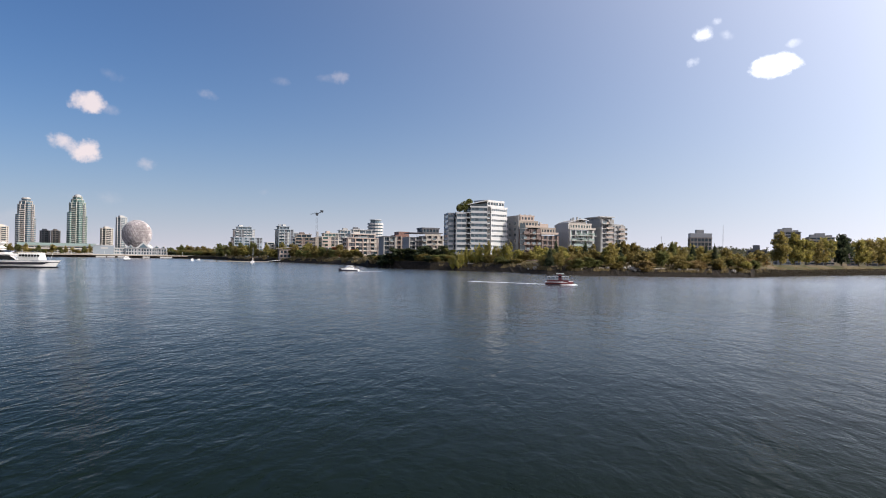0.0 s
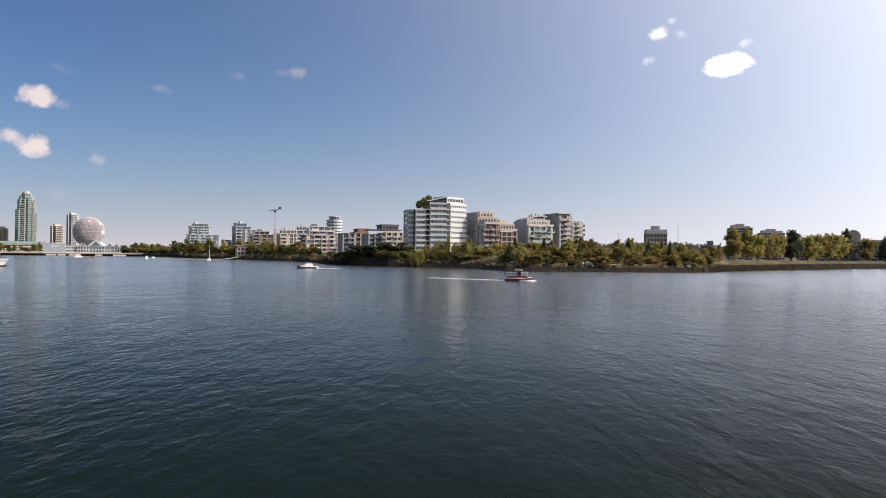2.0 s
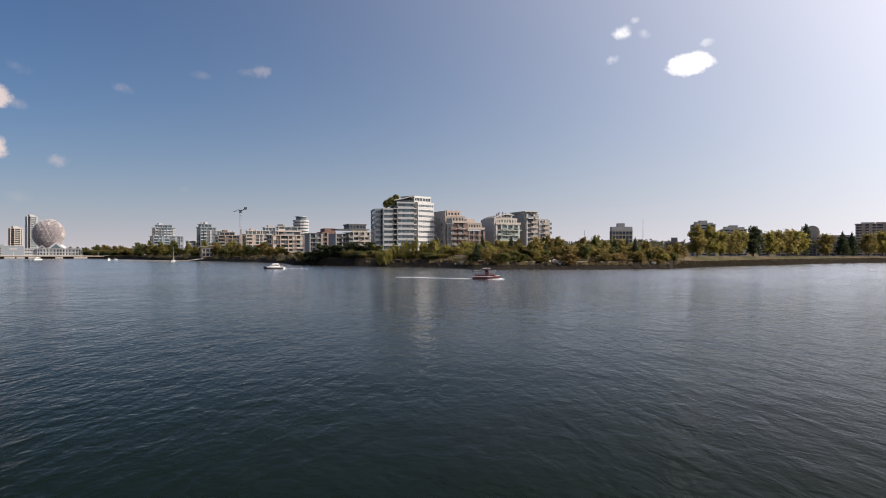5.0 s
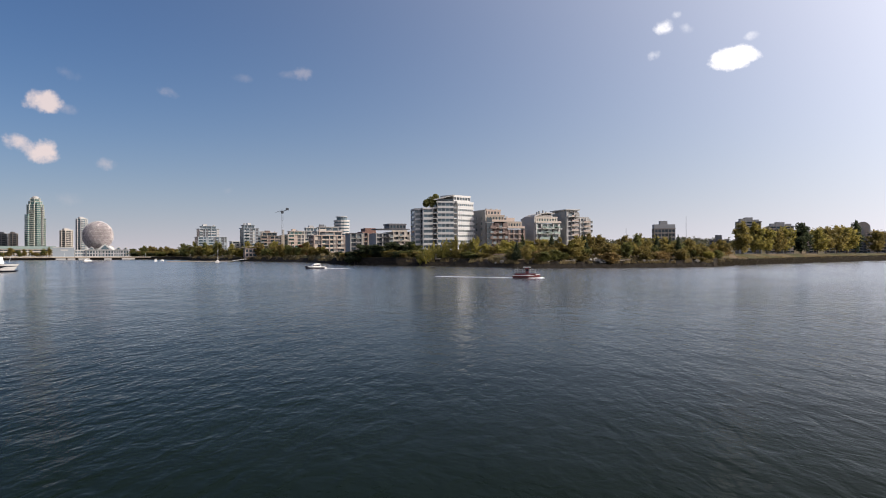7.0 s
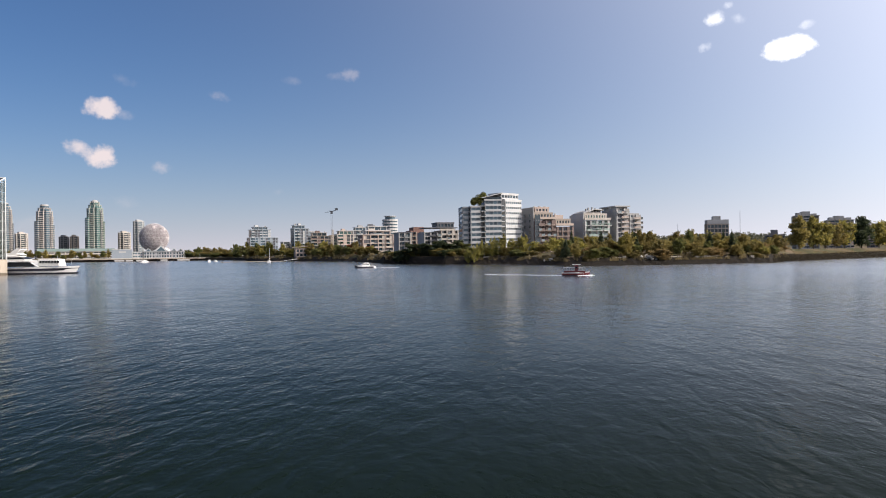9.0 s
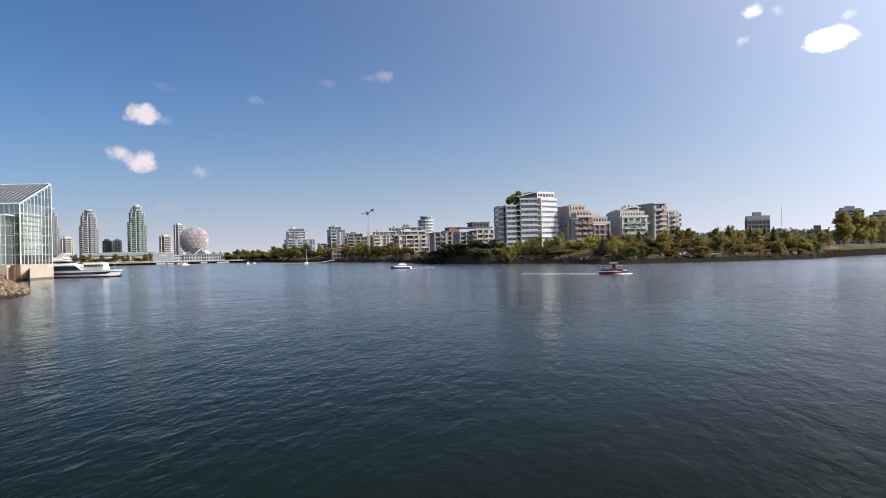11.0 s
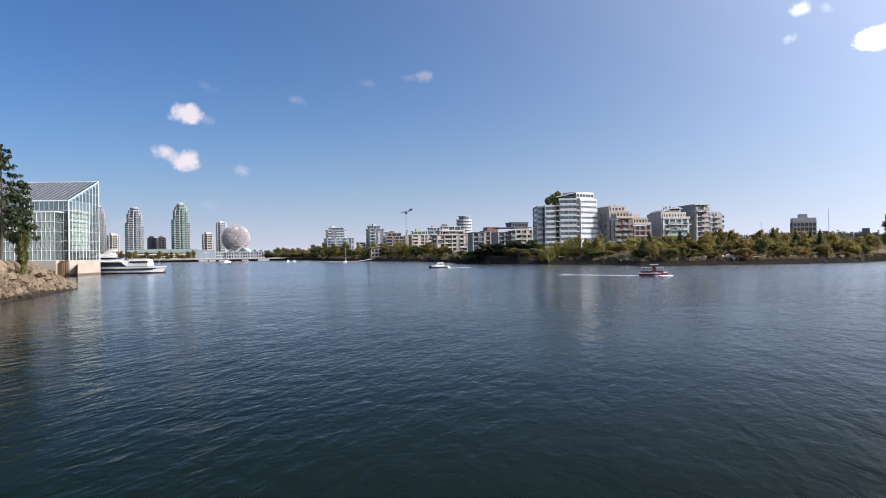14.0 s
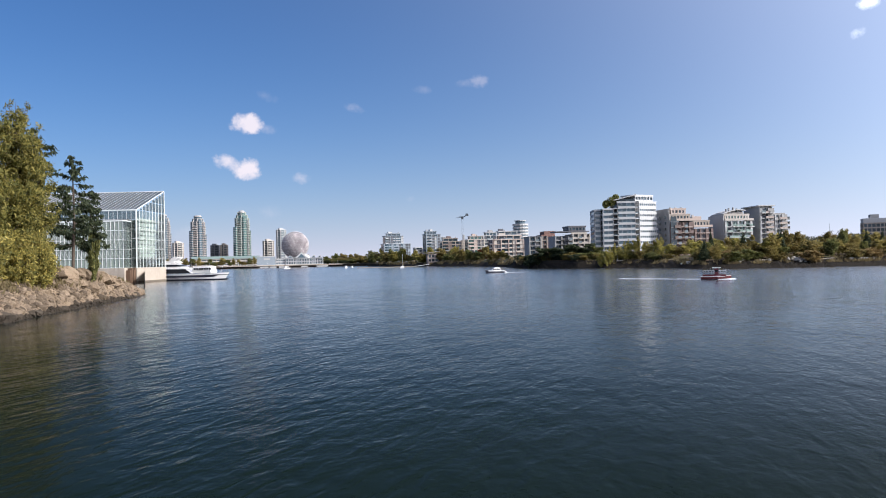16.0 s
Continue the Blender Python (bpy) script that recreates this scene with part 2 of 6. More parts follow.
def sea_noise(turn, sx, sy, detail=2.0, bend=0.0):
    """Noise with its crests along y after a turn; sx and sy: cycles a metre."""
    spin, mp, t = n.new("ShaderNodeMapping"), n.new("ShaderNodeMapping"), n.new("ShaderNodeTexNoise")
    spin.inputs["Rotation"].default_value = (0, 0, radians(turn))
    mp.inputs["Scale"].default_value = (sx, sy, sx)
    t.inputs["Scale"].default_value, t.inputs["Detail"].default_value, t.inputs["Distortion"].default_value = 1.0, detail, bend
    l.new(co.outputs["Object"], spin.inputs["Vector"])
    l.new(spin.outputs[0], mp.inputs["Vector"])
    l.new(mp.outputs[0], t.inputs["Vector"])
    return t.outputs["Fac"]


co = n.new("ShaderNodeTexCoord")
swell = sea_math("MULTIPLY", sea_noise(8, 0.07, 0.04), 0.16)
ruffle = sea_math("MULTIPLY", sea_noise(-4, 0.4, 0.18, 2.0, 0.3), 0.1)
ruffle = sea_math("ADD", ruffle, sea_math("MULTIPLY", sea_noise(6, 1.6, 0.6, 2.5, 0.4), 0.074))
ruffle = sea_math("ADD", ruffle, sea_math("MULTIPLY", sea_noise(-12, 4.2, 2.0, 2.0, 0.4), 0.02))
# gusts: broad patches of stronger and weaker ripple, stronger out on the harbour
gust = n.new("ShaderNodeMapRange")
gust.inputs["From Min"].default_value, gust.inputs["From Max"].default_value = 0.36, 0.64
gust.inputs["To Min"].default_value, gust.inputs["To Max"].default_value = 0.6, 1.15
l.new(sea_noise(20, 0.035, 0.017), gust.inputs["Value"])
apart = n.new("ShaderNodeSeparateXYZ")
l.new(co.outputs["Object"], apart.inputs[0])
lee = n.new("ShaderNodeMapRange")
lee.interpolation_type = "SMOOTHSTEP"
lee.inputs["From Min"].default_value, lee.inputs["From Max"].default_value = 30.0, 230.0
lee.inputs["To Min"].default_value, lee.inputs["To Max"].default_value = 0.85, 1.1
l.new(apart.outputs["Y"], lee.inputs["Value"])
breeze = n.new("ShaderNodeMapRange")
breeze.interpolation_type = "SMOOTHSTEP"
breeze.inputs["From Min"].default_value, breeze.inputs["From Max"].default_value = 15.0, 110.0
breeze.inputs["To Min"].default_value, breeze.inputs["To Max"].default_value = 1.0, 1.4
l.new(apart.outputs["X"], breeze.inputs["Value"])
wind = sea_math("MULTIPLY", lee.outputs[0], breeze.outputs[0])
height = sea_math("ADD", swell, sea_math("MULTIPLY", ruffle, sea_math("MULTIPLY", gust.outputs[0], wind)))
l.new(sea_math("MULTIPLY", wind, 0.135), gloss.inputs["Roughness"])
bp = n.new("ShaderNodeBump")
bp.inputs["Strength"].default_value, bp.inputs["Distance"].default_value = 1.0, 1.0
l.new(height, bp.inputs["Height"])
for sock in (body.inputs["Normal"], gloss.inputs["Normal"], fres.inputs["Normal"]):
    l.new(bp.outputs[0], sock)
wmx = n.new("ShaderNodeMixShader")
l.new(sea_math("MINIMUM", sea_math("MULTIPLY", sea_math("POWER", fres.outputs[0], 2.2), 1.25), 0.88), wmx.inputs[0])
l.new(body.outputs[0], wmx.inputs[1])
l.new(gloss.outputs[0], wmx.inputs[2])
l.new(wmx.outputs[0], n["Material Output"].inputs["Surface"])
M["water"] = wm


# ---------------------------------------------------------------- builders
def mesh_of(bm, mat, smooth=False):
    me = bpy.data.meshes.new("mesh")
    bm.to_mesh(me)
    bm.free()
    me.materials.append(mat)
    if smooth:
        me.polygons.foreach_set("use_smooth", [True] * len(me.polygons))
    return me


def raw_mesh(verts, faces, mat, smooth=False):
    me = bpy.data.meshes.new("mesh")
    me.from_pydata(verts, [], faces)
    me.update()
    me.materials.append(mat)
    if smooth:
        me.polygons.foreach_set("use_smooth", [True] * len(me.polygons))
    return me


def part(name, bm, mat, parent, label="", smooth=False):
    me = bm if isinstance(bm, bpy.types.Mesh) else mesh_of(bm, mat, smooth)
    ob = new(name, me)
    ob.parent = parent
    return tagged(ob, label)


def thing(name, place, turn=0.0, label="", category="", group="", kind=""):
    ob = new(name)
    ob.matrix_basis = Matrix.Translation(place) @ pose(0, 0, 0, 0, 0, turn)
    return tagged(ob, label, category, group, kind)


BOXES = {}


def box_mesh(sx, sy, sz, mat):
    key = (round(sx, 2), round(sy, 2), round(sz, 2), mat)
    if key not in BOXES:
        bm = bmesh.new()
        bmesh.ops.create_cube(bm, size=1.0, matrix=Matrix.Diagonal((sx, sy, sz, 1)))
        BOXES[key] = mesh_of(bm, M[mat])
    return BOXES[key]


def bx(parent, name, m, x0, x1, y0, y1, z0, z1, mat, label=""):
    """A box part between two corners in the frame m of its thing."""
    ob = new(name, box_mesh(abs(x1 - x0), abs(y1 - y0), abs(z1 - z0), mat))
    ob.parent = parent
    ob.matrix_basis = m @ Matrix.Translation(((x0 + x1) / 2, (y0 + y1) / 2, (z0 + z1) / 2))
    return tagged(ob, label)


ID = Matrix.Identity(4)


def under(ob, holder):
    """Hang a part under another part, where it stands."""
    ob.parent = holder
    ob.matrix_parent_inverse = holder.matrix_basis.inverted()
    return ob


def facade(parent, m, w, z0, floors, fh, bays, wall, glass, sill=1.1, head=0.25, pier=0.6, proud=0.3, balcony=(), rail="rail", deep=1.5, skip=()):
    """One wall of a storeyed building in the frame m: x along it, -y outwards. Bands, piers, panes and balconies."""
    bw = w / bays
    for f in range(floors):
        z = z0 + f * fh
        bx(parent, "spandrel", m, 0, w, -proud, 0, z - (head if f else 0), z + sill, wall)
        for i in range(bays):
            if (f, i) in skip:
                continue
            bx(parent, "window", m, i * bw + pier / 2, (i + 1) * bw - pier / 2, -0.08, 0.0, z + sill, z + fh - head, glass)
            if i in balcony:
                slab_ob = bx(parent, "balcony", m, i * bw + 0.1, (i + 1) * bw - 0.1, -deep - proud, -proud - 0.004, z - 0.1, z + 0.12, wall)
                under(bx(parent, "balustrade", m, i * bw + 0.12, (i + 1) * bw - 0.12, -deep - proud, -deep - proud + 0.08, z + 0.124, z + min(1.1, fh * 0.42), rail), slab_ob)
    if head:
        bx(parent, "lintel", m, 0, w, -proud, 0, z0 + floors * fh - head, z0 + floors * fh - 0.004, wall)
    for i in range(bays + 1):
        if pier < 0.2 and 0 < i < bays:
            continue
        x = min(max(i * bw, pier / 2), w - pier / 2)
        bx(parent, "wall_pier", m, x - pier / 2, x + pier / 2, -proud - 0.03, -0.004, z0, z0 + floors * fh, wall)


def face_of(side, w, d):
    """Frames of a block's four walls: x along the wall, -y outwards."""
    return {"front": ID, "right": pose(w, 0, 0, 0, 0, 90), "back": pose(w, d, 0, 0, 0, 180), "left": pose(0, d, 0, 0, 0, -90)}[side]


def block(parent, m, w, d, z0, floors, fh, wall, glass, front=6, side=4, sides=("front", "right", "left"), base=True, **kw):
    """A storeyed block whose front left corner is the frame's origin."""
    h = floors * fh
    bx(parent, "core", m, 0.02, w - 0.02, 0.02, d - 0.02, 0 if base else z0, z0 + h, wall)
    for s in sides:
        n_bays, length = (front, w) if s in ("front", "back") else (side, d)
        facade(parent, m @ face_of(s, w, d), length, z0, floors, fh, n_bays, wall, glass, **kw)
    bx(parent, "parapet", m, -0.35, w + 0.35, -0.35, d + 0.35, z0 + h + 0.004, z0 + h + 0.7, wall)
    bx(parent, "roof", m, 0.3, w - 0.3, 0.3, d - 0.3, z0 + h + 0.7, z0 + h + 0.75, "roof")
    return z0 + h + 0.75


def prism(parent, name, poly, z0, z1, mat, label="", top=1.0):
    """An upright prism over a plan outline; top: how much of its size is left at the top."""
    bm = bmesh.new()
    cx, cy = sum(p[0] for p in poly) / len(poly), sum(p[1] for p in poly) / len(poly)
    lo = [bm.verts.new((x, y, z0)) for x, y in poly]
    hi = [bm.verts.new((cx + (x - cx) * top, cy + (y - cy) * top, z1)) for x, y in poly]
    k = len(poly)
    for i in range(k):
        bm.faces.new((lo[i], lo[(i + 1) % k], hi[(i + 1) % k], hi[i]))
    bm.faces.new(hi)
    bm.faces.new(list(reversed(lo)))
    return part(name, bm, M[mat], parent, label)


def eight(cx, cy, w, d, cut):
    """A rectangle with cut corners, anticlockwise."""
    x, y = w / 2, d / 2
    return [(cx + a, cy + b) for a, b in ((-x + cut, -y), (x - cut, -y), (x, -y + cut), (x, y - cut), (x - cut, y), (-x + cut, y), (-x, y - cut), (-x, -y + cut))]


def stack(parent, name, poly, floors, z0, fh, thick, mat):
    """Alike floor bands, one above the other, that share one mesh."""
    first = prism(parent, name, poly, z0 - thick / 2, z0 + thick / 2, mat)
    for f in range(1, floors):
        ob = new(name, first.data)
        ob.parent, ob.location = parent, (0, 0, f * fh)


# ---------------------------------------------------------------- water and land
bm = bmesh.new()
bmesh.ops.create_grid(bm, x_segments=8, y_segments=8, size=4900)
water = tagged(new("water", mesh_of(bm, M["water"])), "dark blue-green harbour water with small wind ripples", "water", kind="structure")

# waterline: bearing, distance, bank width, bank height, slope of the strip behind
SHORE = [(-180, 1.2, 0.3, 3.4), (-95, 2, 0.5, 3.4), (-88, 14, 2, 3.4), (-80, 700, 10, 4), (-60, 1100, 10, 4), (-45, 900, 10, 4.6),
         (-37, 720, 6, 3.3), (-34.5, 655, 6, 3.2), (-29.3, 464, 8, 2.9), (-25, 365, 9, 2.5), (-22.0, 304, 12, 3.2), (-18, 286, 13, 3.0),
         (-14.1, 277, 13, 3.0), (-10, 274, 13, 3.0), (-7.9, 279, 13, 2.8), (-6, 300, 16, 3.0), (-4, 322, 14, 3.3), (-2.5, 335, 13, 3.5),
         (1.0, 354, 6, 3.6), (3.5, 380, 5, 3.6), (5.6, 415, 5, 3.6), (6.2, 470, 16, 2.6), (8, 560, 22, 3.0), (10.5, 640, 22, 3.4),
         (13, 730, 20, 3.0), (15, 820, 10, 3.0), (16.8, 1080, 6, 3.5), (19.5, 1140, 4, 4), (27, 1190, 5, 4), (30.9, 1190, 5, 4), (31.1, 300, 2, 4.5),
         (32.3, 290, 2, 4.5), (32.4, 150, 5, 0.6), (32.75, 143, 6, 1.0), (33.3, 137, 9, 1.9), (34.1, 130, 13, 2.9), (35.5, 117, 15, 3.8), (37.2, 104, 16, 3.8), (40.5, 86, 15, 3.6), (46, 72, 12, 3.6),
         (60, 45, 8, 3.6), (80, 16, 3, 3.4), (95, 2.5, 0.5, 3.4), (180, 1.2, 0.3, 3.4)]


def shore_at(az):
    for p, q in zip(SHORE, SHORE[1:]):
        if p[0] <= az <= q[0]:
            f = (az - p[0]) / (q[0] - p[0])
            return [p[i] + (q[i] - p[i]) * f for i in (1, 2, 3)]


def ridge(az):
    """Height of the wooded rise far behind the shore."""
    k = min(max((6 - az) / 14, 0), 1) * min(max((az + 75) / 20, 0), 1)
    return 5 + 34 * k * k * (3 - 2 * k) + 4 * math.sin(az * 0.9) * k


def inlet(az):
    """Water lies behind the near spit on these bearings, up to the quay."""
    return 32.37 < az < 38.6


def ground_z(az, d):
    s, bw, bh = shore_at(az)
    if inlet(az) and d > s + bw + 9:
        return bh - (bh + 1.5) * min((d - s - bw - 9) / 7, 1) if d < 262 else 4.8
    if d <= s:
        return 0.0
    if d < s + bw:
        return bh * (d - s) / bw
    if d < s + bw + 25:
        return bh + (4.8 - bh) * (0 if inlet(az) else d - s - bw) / 25
    far = max(s + bw + 400, 1100)
    if d < far:
        return 4.8
    return 4.8 + (ridge(az) - 4.8) * min((d - far) / (2300 - far if far < 2200 else 1), 1)


verts, faces = [], []
azs = sorted(set([s[0] for s in SHORE] + [a * 0.25 for a in range(-160, 180)] + list(range(-180, -40, 4)) + list(range(46, 181, 4))))
for az in azs:
    s, bw, bh = shore_at(az)
    wob = 1.2 * math.sin(az * 7.3) + 0.8 * math.sin(az * 17.1) if s > 60 else 0
    ring = [(s - 3, -1.2), (s + wob * 0.4, 0.0), (s + bw * 0.5, bh * 0.5 + 0.15 * wob), (s + bw, bh)]
    if inlet(az):
        ring += [(s + bw + 9, bh), (s + bw + 16, -1.5), (264, -1.5), (270, 4.6)]
    else:
        ring += [(s + bw + 25, 4.8), (s + bw + 60, 4.8), (s + bw + 120, 4.8), (s + bw + 180, 4.8)]
    last = max(s + bw + 400, 1100)
    ring += [(last, 4.8), (max(2300, last + 100), ridge(az)), (3300, ridge(az)), (4800, 5)]
    for d, z in ring:
        verts.append(at(az, d, z))
R = 12
for i in range(len(azs) - 1):
    for j in range(R - 1):
        faces.append((i * R + j, i * R + j + 1, (i + 1) * R + j + 1, (i + 1) * R + j))
me = raw_mesh(verts, faces, M["land"])
me.materials.append(M["bank"])
for k, p in enumerate(me.polygons):
    p.material_index = 1 if k % (R - 1) < 3 else 0
ground = tagged(new("ground", me), "grassy shore with dark wet rock banks", "ground", kind="structure")


# ---------------------------------------------------------------- trees
def crown_mesh(rng, lobes, count, size, mat, droop=0.0):
    """Many small folded leaf clumps scattered through the lobes (x, y, z, rx, ry, rz) of a crown."""
    vol = np.array([q[3] * q[4] * q[5] for q in lobes]) ** 0.75
    pick = rng.choice(len(lobes), count, p=vol / vol.sum())
    v, f = [], []
    for i in pick:
        x, y, z, rx, ry, rz = lobes[i]
        p = rng.normal(size=3)
        p *= (0.15 + 1.05 * rng.uniform(0, 1) ** 0.6) / np.linalg.norm(p)
        c = np.array((x + p[0] * rx, y + p[1] * ry, z + p[2] * rz))
        a = rng.normal(size=3)
        a /= np.linalg.norm(a)
        b2 = np.cross(a, rng.normal(size=3))
        b2 /= np.linalg.norm(b2)
        s = size * rng.uniform(0.5, 1.3)
        nrm = np.cross(a, b2) * s * 0.35
        k = len(v)
        v += [c - a * s, c + b2 * s * 0.6 + nrm, c + a * s, c - b2 * s * 0.6 + nrm]
        f += [(k, k + 1, k + 2), (k, k + 2, k + 3)]
    return raw_mesh([tuple(q) for q in v], f, mat)


def limb(bm, p, q, r0, r1, seg=7):
    p, q = Vector(p), Vector(q)
    d = q - p
    m = Matrix.Translation((p + q) / 2) @ d.to_track_quat("Z", "Y").to_matrix().to_4x4()
    bmesh.ops.create_cone(bm, segments=seg, radius1=r0, radius2=r1, depth=d.length, matrix=m, cap_ends=True)


def airy(t, h, w, seed, low, mat, leaf=1.0):
    """Trunk, climbing limbs and separate sprays of leaves with gaps between them and a ragged outline."""
    g = np.random.default_rng(seed)
    bm = bmesh.new()
    bend = g.normal(size=2) * 0.02 * h
    limb(bm, (0, 0, -0.4), (bend[0], bend[1], h * 0.5), max(h * 0.014, 0.07), h * 0.009, 7)
    limb(bm, (bend[0], bend[1], h * 0.5), (bend[0] * 0.5, 0, h * 0.97), h * 0.009, 0.02, 5)
    v, f = [], []
    arms = int((16 + h * 1.5) / leaf ** 0.3)
    for i in range(arms):
        u = low + (0.95 - low) * ((i + g.uniform(0, 1)) / arms)
        a = i * 2.4 + g.uniform(-0.5, 0.5)
        reach = w / 2 * math.sin(math.pi * (0.2 + 0.76 * (u - low) / (1 - low))) ** 0.8 * g.uniform(0.55, 1.15)
        root = np.array((bend[0] * min(u * 2, 1), bend[1] * min(u * 2, 1), h * max(u - 0.12, 0.03)))
        tip = np.array((root[0] + math.cos(a) * reach, root[1] + math.sin(a) * reach, h * u + reach * g.uniform(0.1, 0.6)))
        limb(bm, tuple(root), tuple(tip), 0.06, 0.015, 4)
        for _ in range(int((3 + reach * 1.7) / leaf ** 0.5) + 1):
            q = g.uniform(0.3, 1.08)
            c = root * (1 - q) + tip * q + g.normal(size=3) * (0.3, 0.3, 0.35) * (0.4 + reach * 0.18)
            r = g.uniform(0.3, 0.62) * leaf ** 0.4
            k = max(int(75 * r / leaf ** 1.3), 5)
            p = c + g.normal(size=(k, 3)) * r * (0.55, 0.55, 0.62)
            e = g.normal(size=(k, 3)) * 0.14 * leaf
            e[:, 2] -= 0.06 * leaf
            sd = np.cross(e, g.normal(size=(k, 3)))
            sd *= (g.uniform(0.06, 0.1, k) * leaf / np.linalg.norm(sd, axis=1))[:, None]
            b0 = len(v)
            v += np.stack((p - e, p + sd, p + e, p - sd), 1).reshape(-1, 3).tolist()
            f += [(b0 + 4 * m, b0 + 4 * m + 1, b0 + 4 * m + 2, b0 + 4 * m + 3) for m in range(k)]
    part("trunk", bm, M["bark"], t)
    part("crown", raw_mesh(v, f, M[mat]), None, t)
    return t


def tree(kind, seed, h, w, mat, count, size, label, category="tree"):
    """One tree at the origin: a tapered trunk with limbs, and a crown."""
    rng = np.random.default_rng(seed)
    name = {"conifer": "conifer_tree", "bush": "bush", "brush": "bush", "topiary": "shrub", "poplar": "poplar_tree"}.get(kind, "broadleaf_tree")
    t = tagged(new(name), label, category)
    if kind in ("airy", "brush"):
        return airy(t, h, w, seed, 0.2 if kind == "airy" else 0.04, mat, 2.0)
    lobes, limbs = [], []
    if kind == "conifer":
        z0 = 0.12
        for i in range(26):
            f = i / 25
            r = w / 2 * (1 - f) ** 0.85 + 0.15
            a = i * 2.4
            lobes.append((math.cos(a) * r * 0.45, math.sin(a) * r * 0.45, h * (z0 + (1 - z0) * f * 0.98), r * 0.62, r * 0.62, h * 0.045))
    elif kind == "poplar":
        n_l = 60 if count > 4000 else 26
        for i in range(n_l):
            f = i / (n_l - 1)
            r = w / 2 * math.sin(math.pi * (0.14 + 0.8 * f)) ** 0.7
            a = rng.uniform(0, 6.28)
            k = rng.uniform(0.2, 0.98)
            c = (math.cos(a) * r * k, math.sin(a) * r * k, h * (0.14 + 0.8 * f))
            slim = 0.8 if count > 4000 else 1.0
            lobes.append((*c, r * rng.uniform(0.3, 0.6) * slim, r * rng.uniform(0.3, 0.6) * slim, h * rng.uniform(0.035, 0.1) * (1.2 - f * 0.4)))
            limbs.append(((0, 0, c[2] * 0.72), c))
    elif kind == "topiary":
        lobes.append((0, 0, h * 0.55, w * 0.46, w * 0.46, h * 0.42))
    elif kind == "bush":
        for i in range(9):
            a, r = rng.uniform(0, 6.28), w / 2 * rng.uniform(0.1, 0.75)
            z = h * rng.uniform(0.25, 0.72)
            lobes.append((math.cos(a) * r, math.sin(a) * r, z, w * 0.2, w * 0.2, h * 0.24))
            limbs.append(((0, 0, 0.05 * h), (math.cos(a) * r, math.sin(a) * r, z)))
    else:
        for i in range(34 if count > 4000 else 16):
            a, r = rng.uniform(0, 6.28), w / 2 * rng.uniform(0.1, 0.8)
            z = h * rng.uniform(0.24, 0.86)
            lobes.append((math.cos(a) * r, math.sin(a) * r, z, w * rng.uniform(0.1, 0.21), w * rng.uniform(0.1, 0.21), h * rng.uniform(0.06, 0.14)))
            limbs.append(((0, 0, h * 0.25), (math.cos(a) * r, math.sin(a) * r, z)))
    bm = bmesh.new()
    limb(bm, (0, 0, -0.6), (0, 0, h * (0.93 if kind != "bush" else 0.4)), max(h * 0.016, 0.06), 0.03)
    for p, q in limbs:
        limb(bm, p, q, max(h * 0.006, 0.03), 0.015, 5)
    part("trunk", bm, M["bark"], t)
    part("crown", crown_mesh(rng, lobes, count, size, M[mat]), None, t)
    return t


PROTO = {}


def plant(kind, mat, az, d, h, w, label, category="tree", seed=0, count=420, size=0.55, group=""):
    """Stand a tree at a bearing and distance; alike trees share their meshes."""
    key = (kind, mat, seed, count, size)
    if key not in PROTO:
        PROTO[key] = (tree(kind, seed + 11, 10.0, 6.0, mat, count, size, label, category), True)
    proto, fresh = PROTO[key]
    m = Matrix.Translation(at(az, d, ground_z(az, d) - 0.1)) @ pose(0, 0, 0, 0, 0, (az * 977 + seed * 50) % 360)
    if fresh:
        PROTO[key] = (proto, False)
        ob = proto
        ob.matrix_basis = m @ Matrix.Diagonal((w / 6, w / 6, h / 10, 1))
    else:
        ob = copy_thing(proto, m)
        ob.matrix_basis = m @ Matrix.Diagonal((w / 6, w / 6, h / 10, 1))
    tagged(ob, label, category, group)
    return ob


# ---------------------------------------------------------------- apartment blocks across the water
def house(name, az, d, turn, label, category="apartment building", group="", k=1.0):
    """An empty building whose front left corner stands at a bearing; turn: how far the front looks to the viewer's right."""
    ob = thing(name, at(az, d * k, 5 - 5 * k), az + turn, label, category, group)
    ob.scale = (k, k, k)
    return ob


def shift(x, y, z=0.0):
    return Matrix.Translation((x, y, z))


G = 4.8
rnd = random.Random(21)


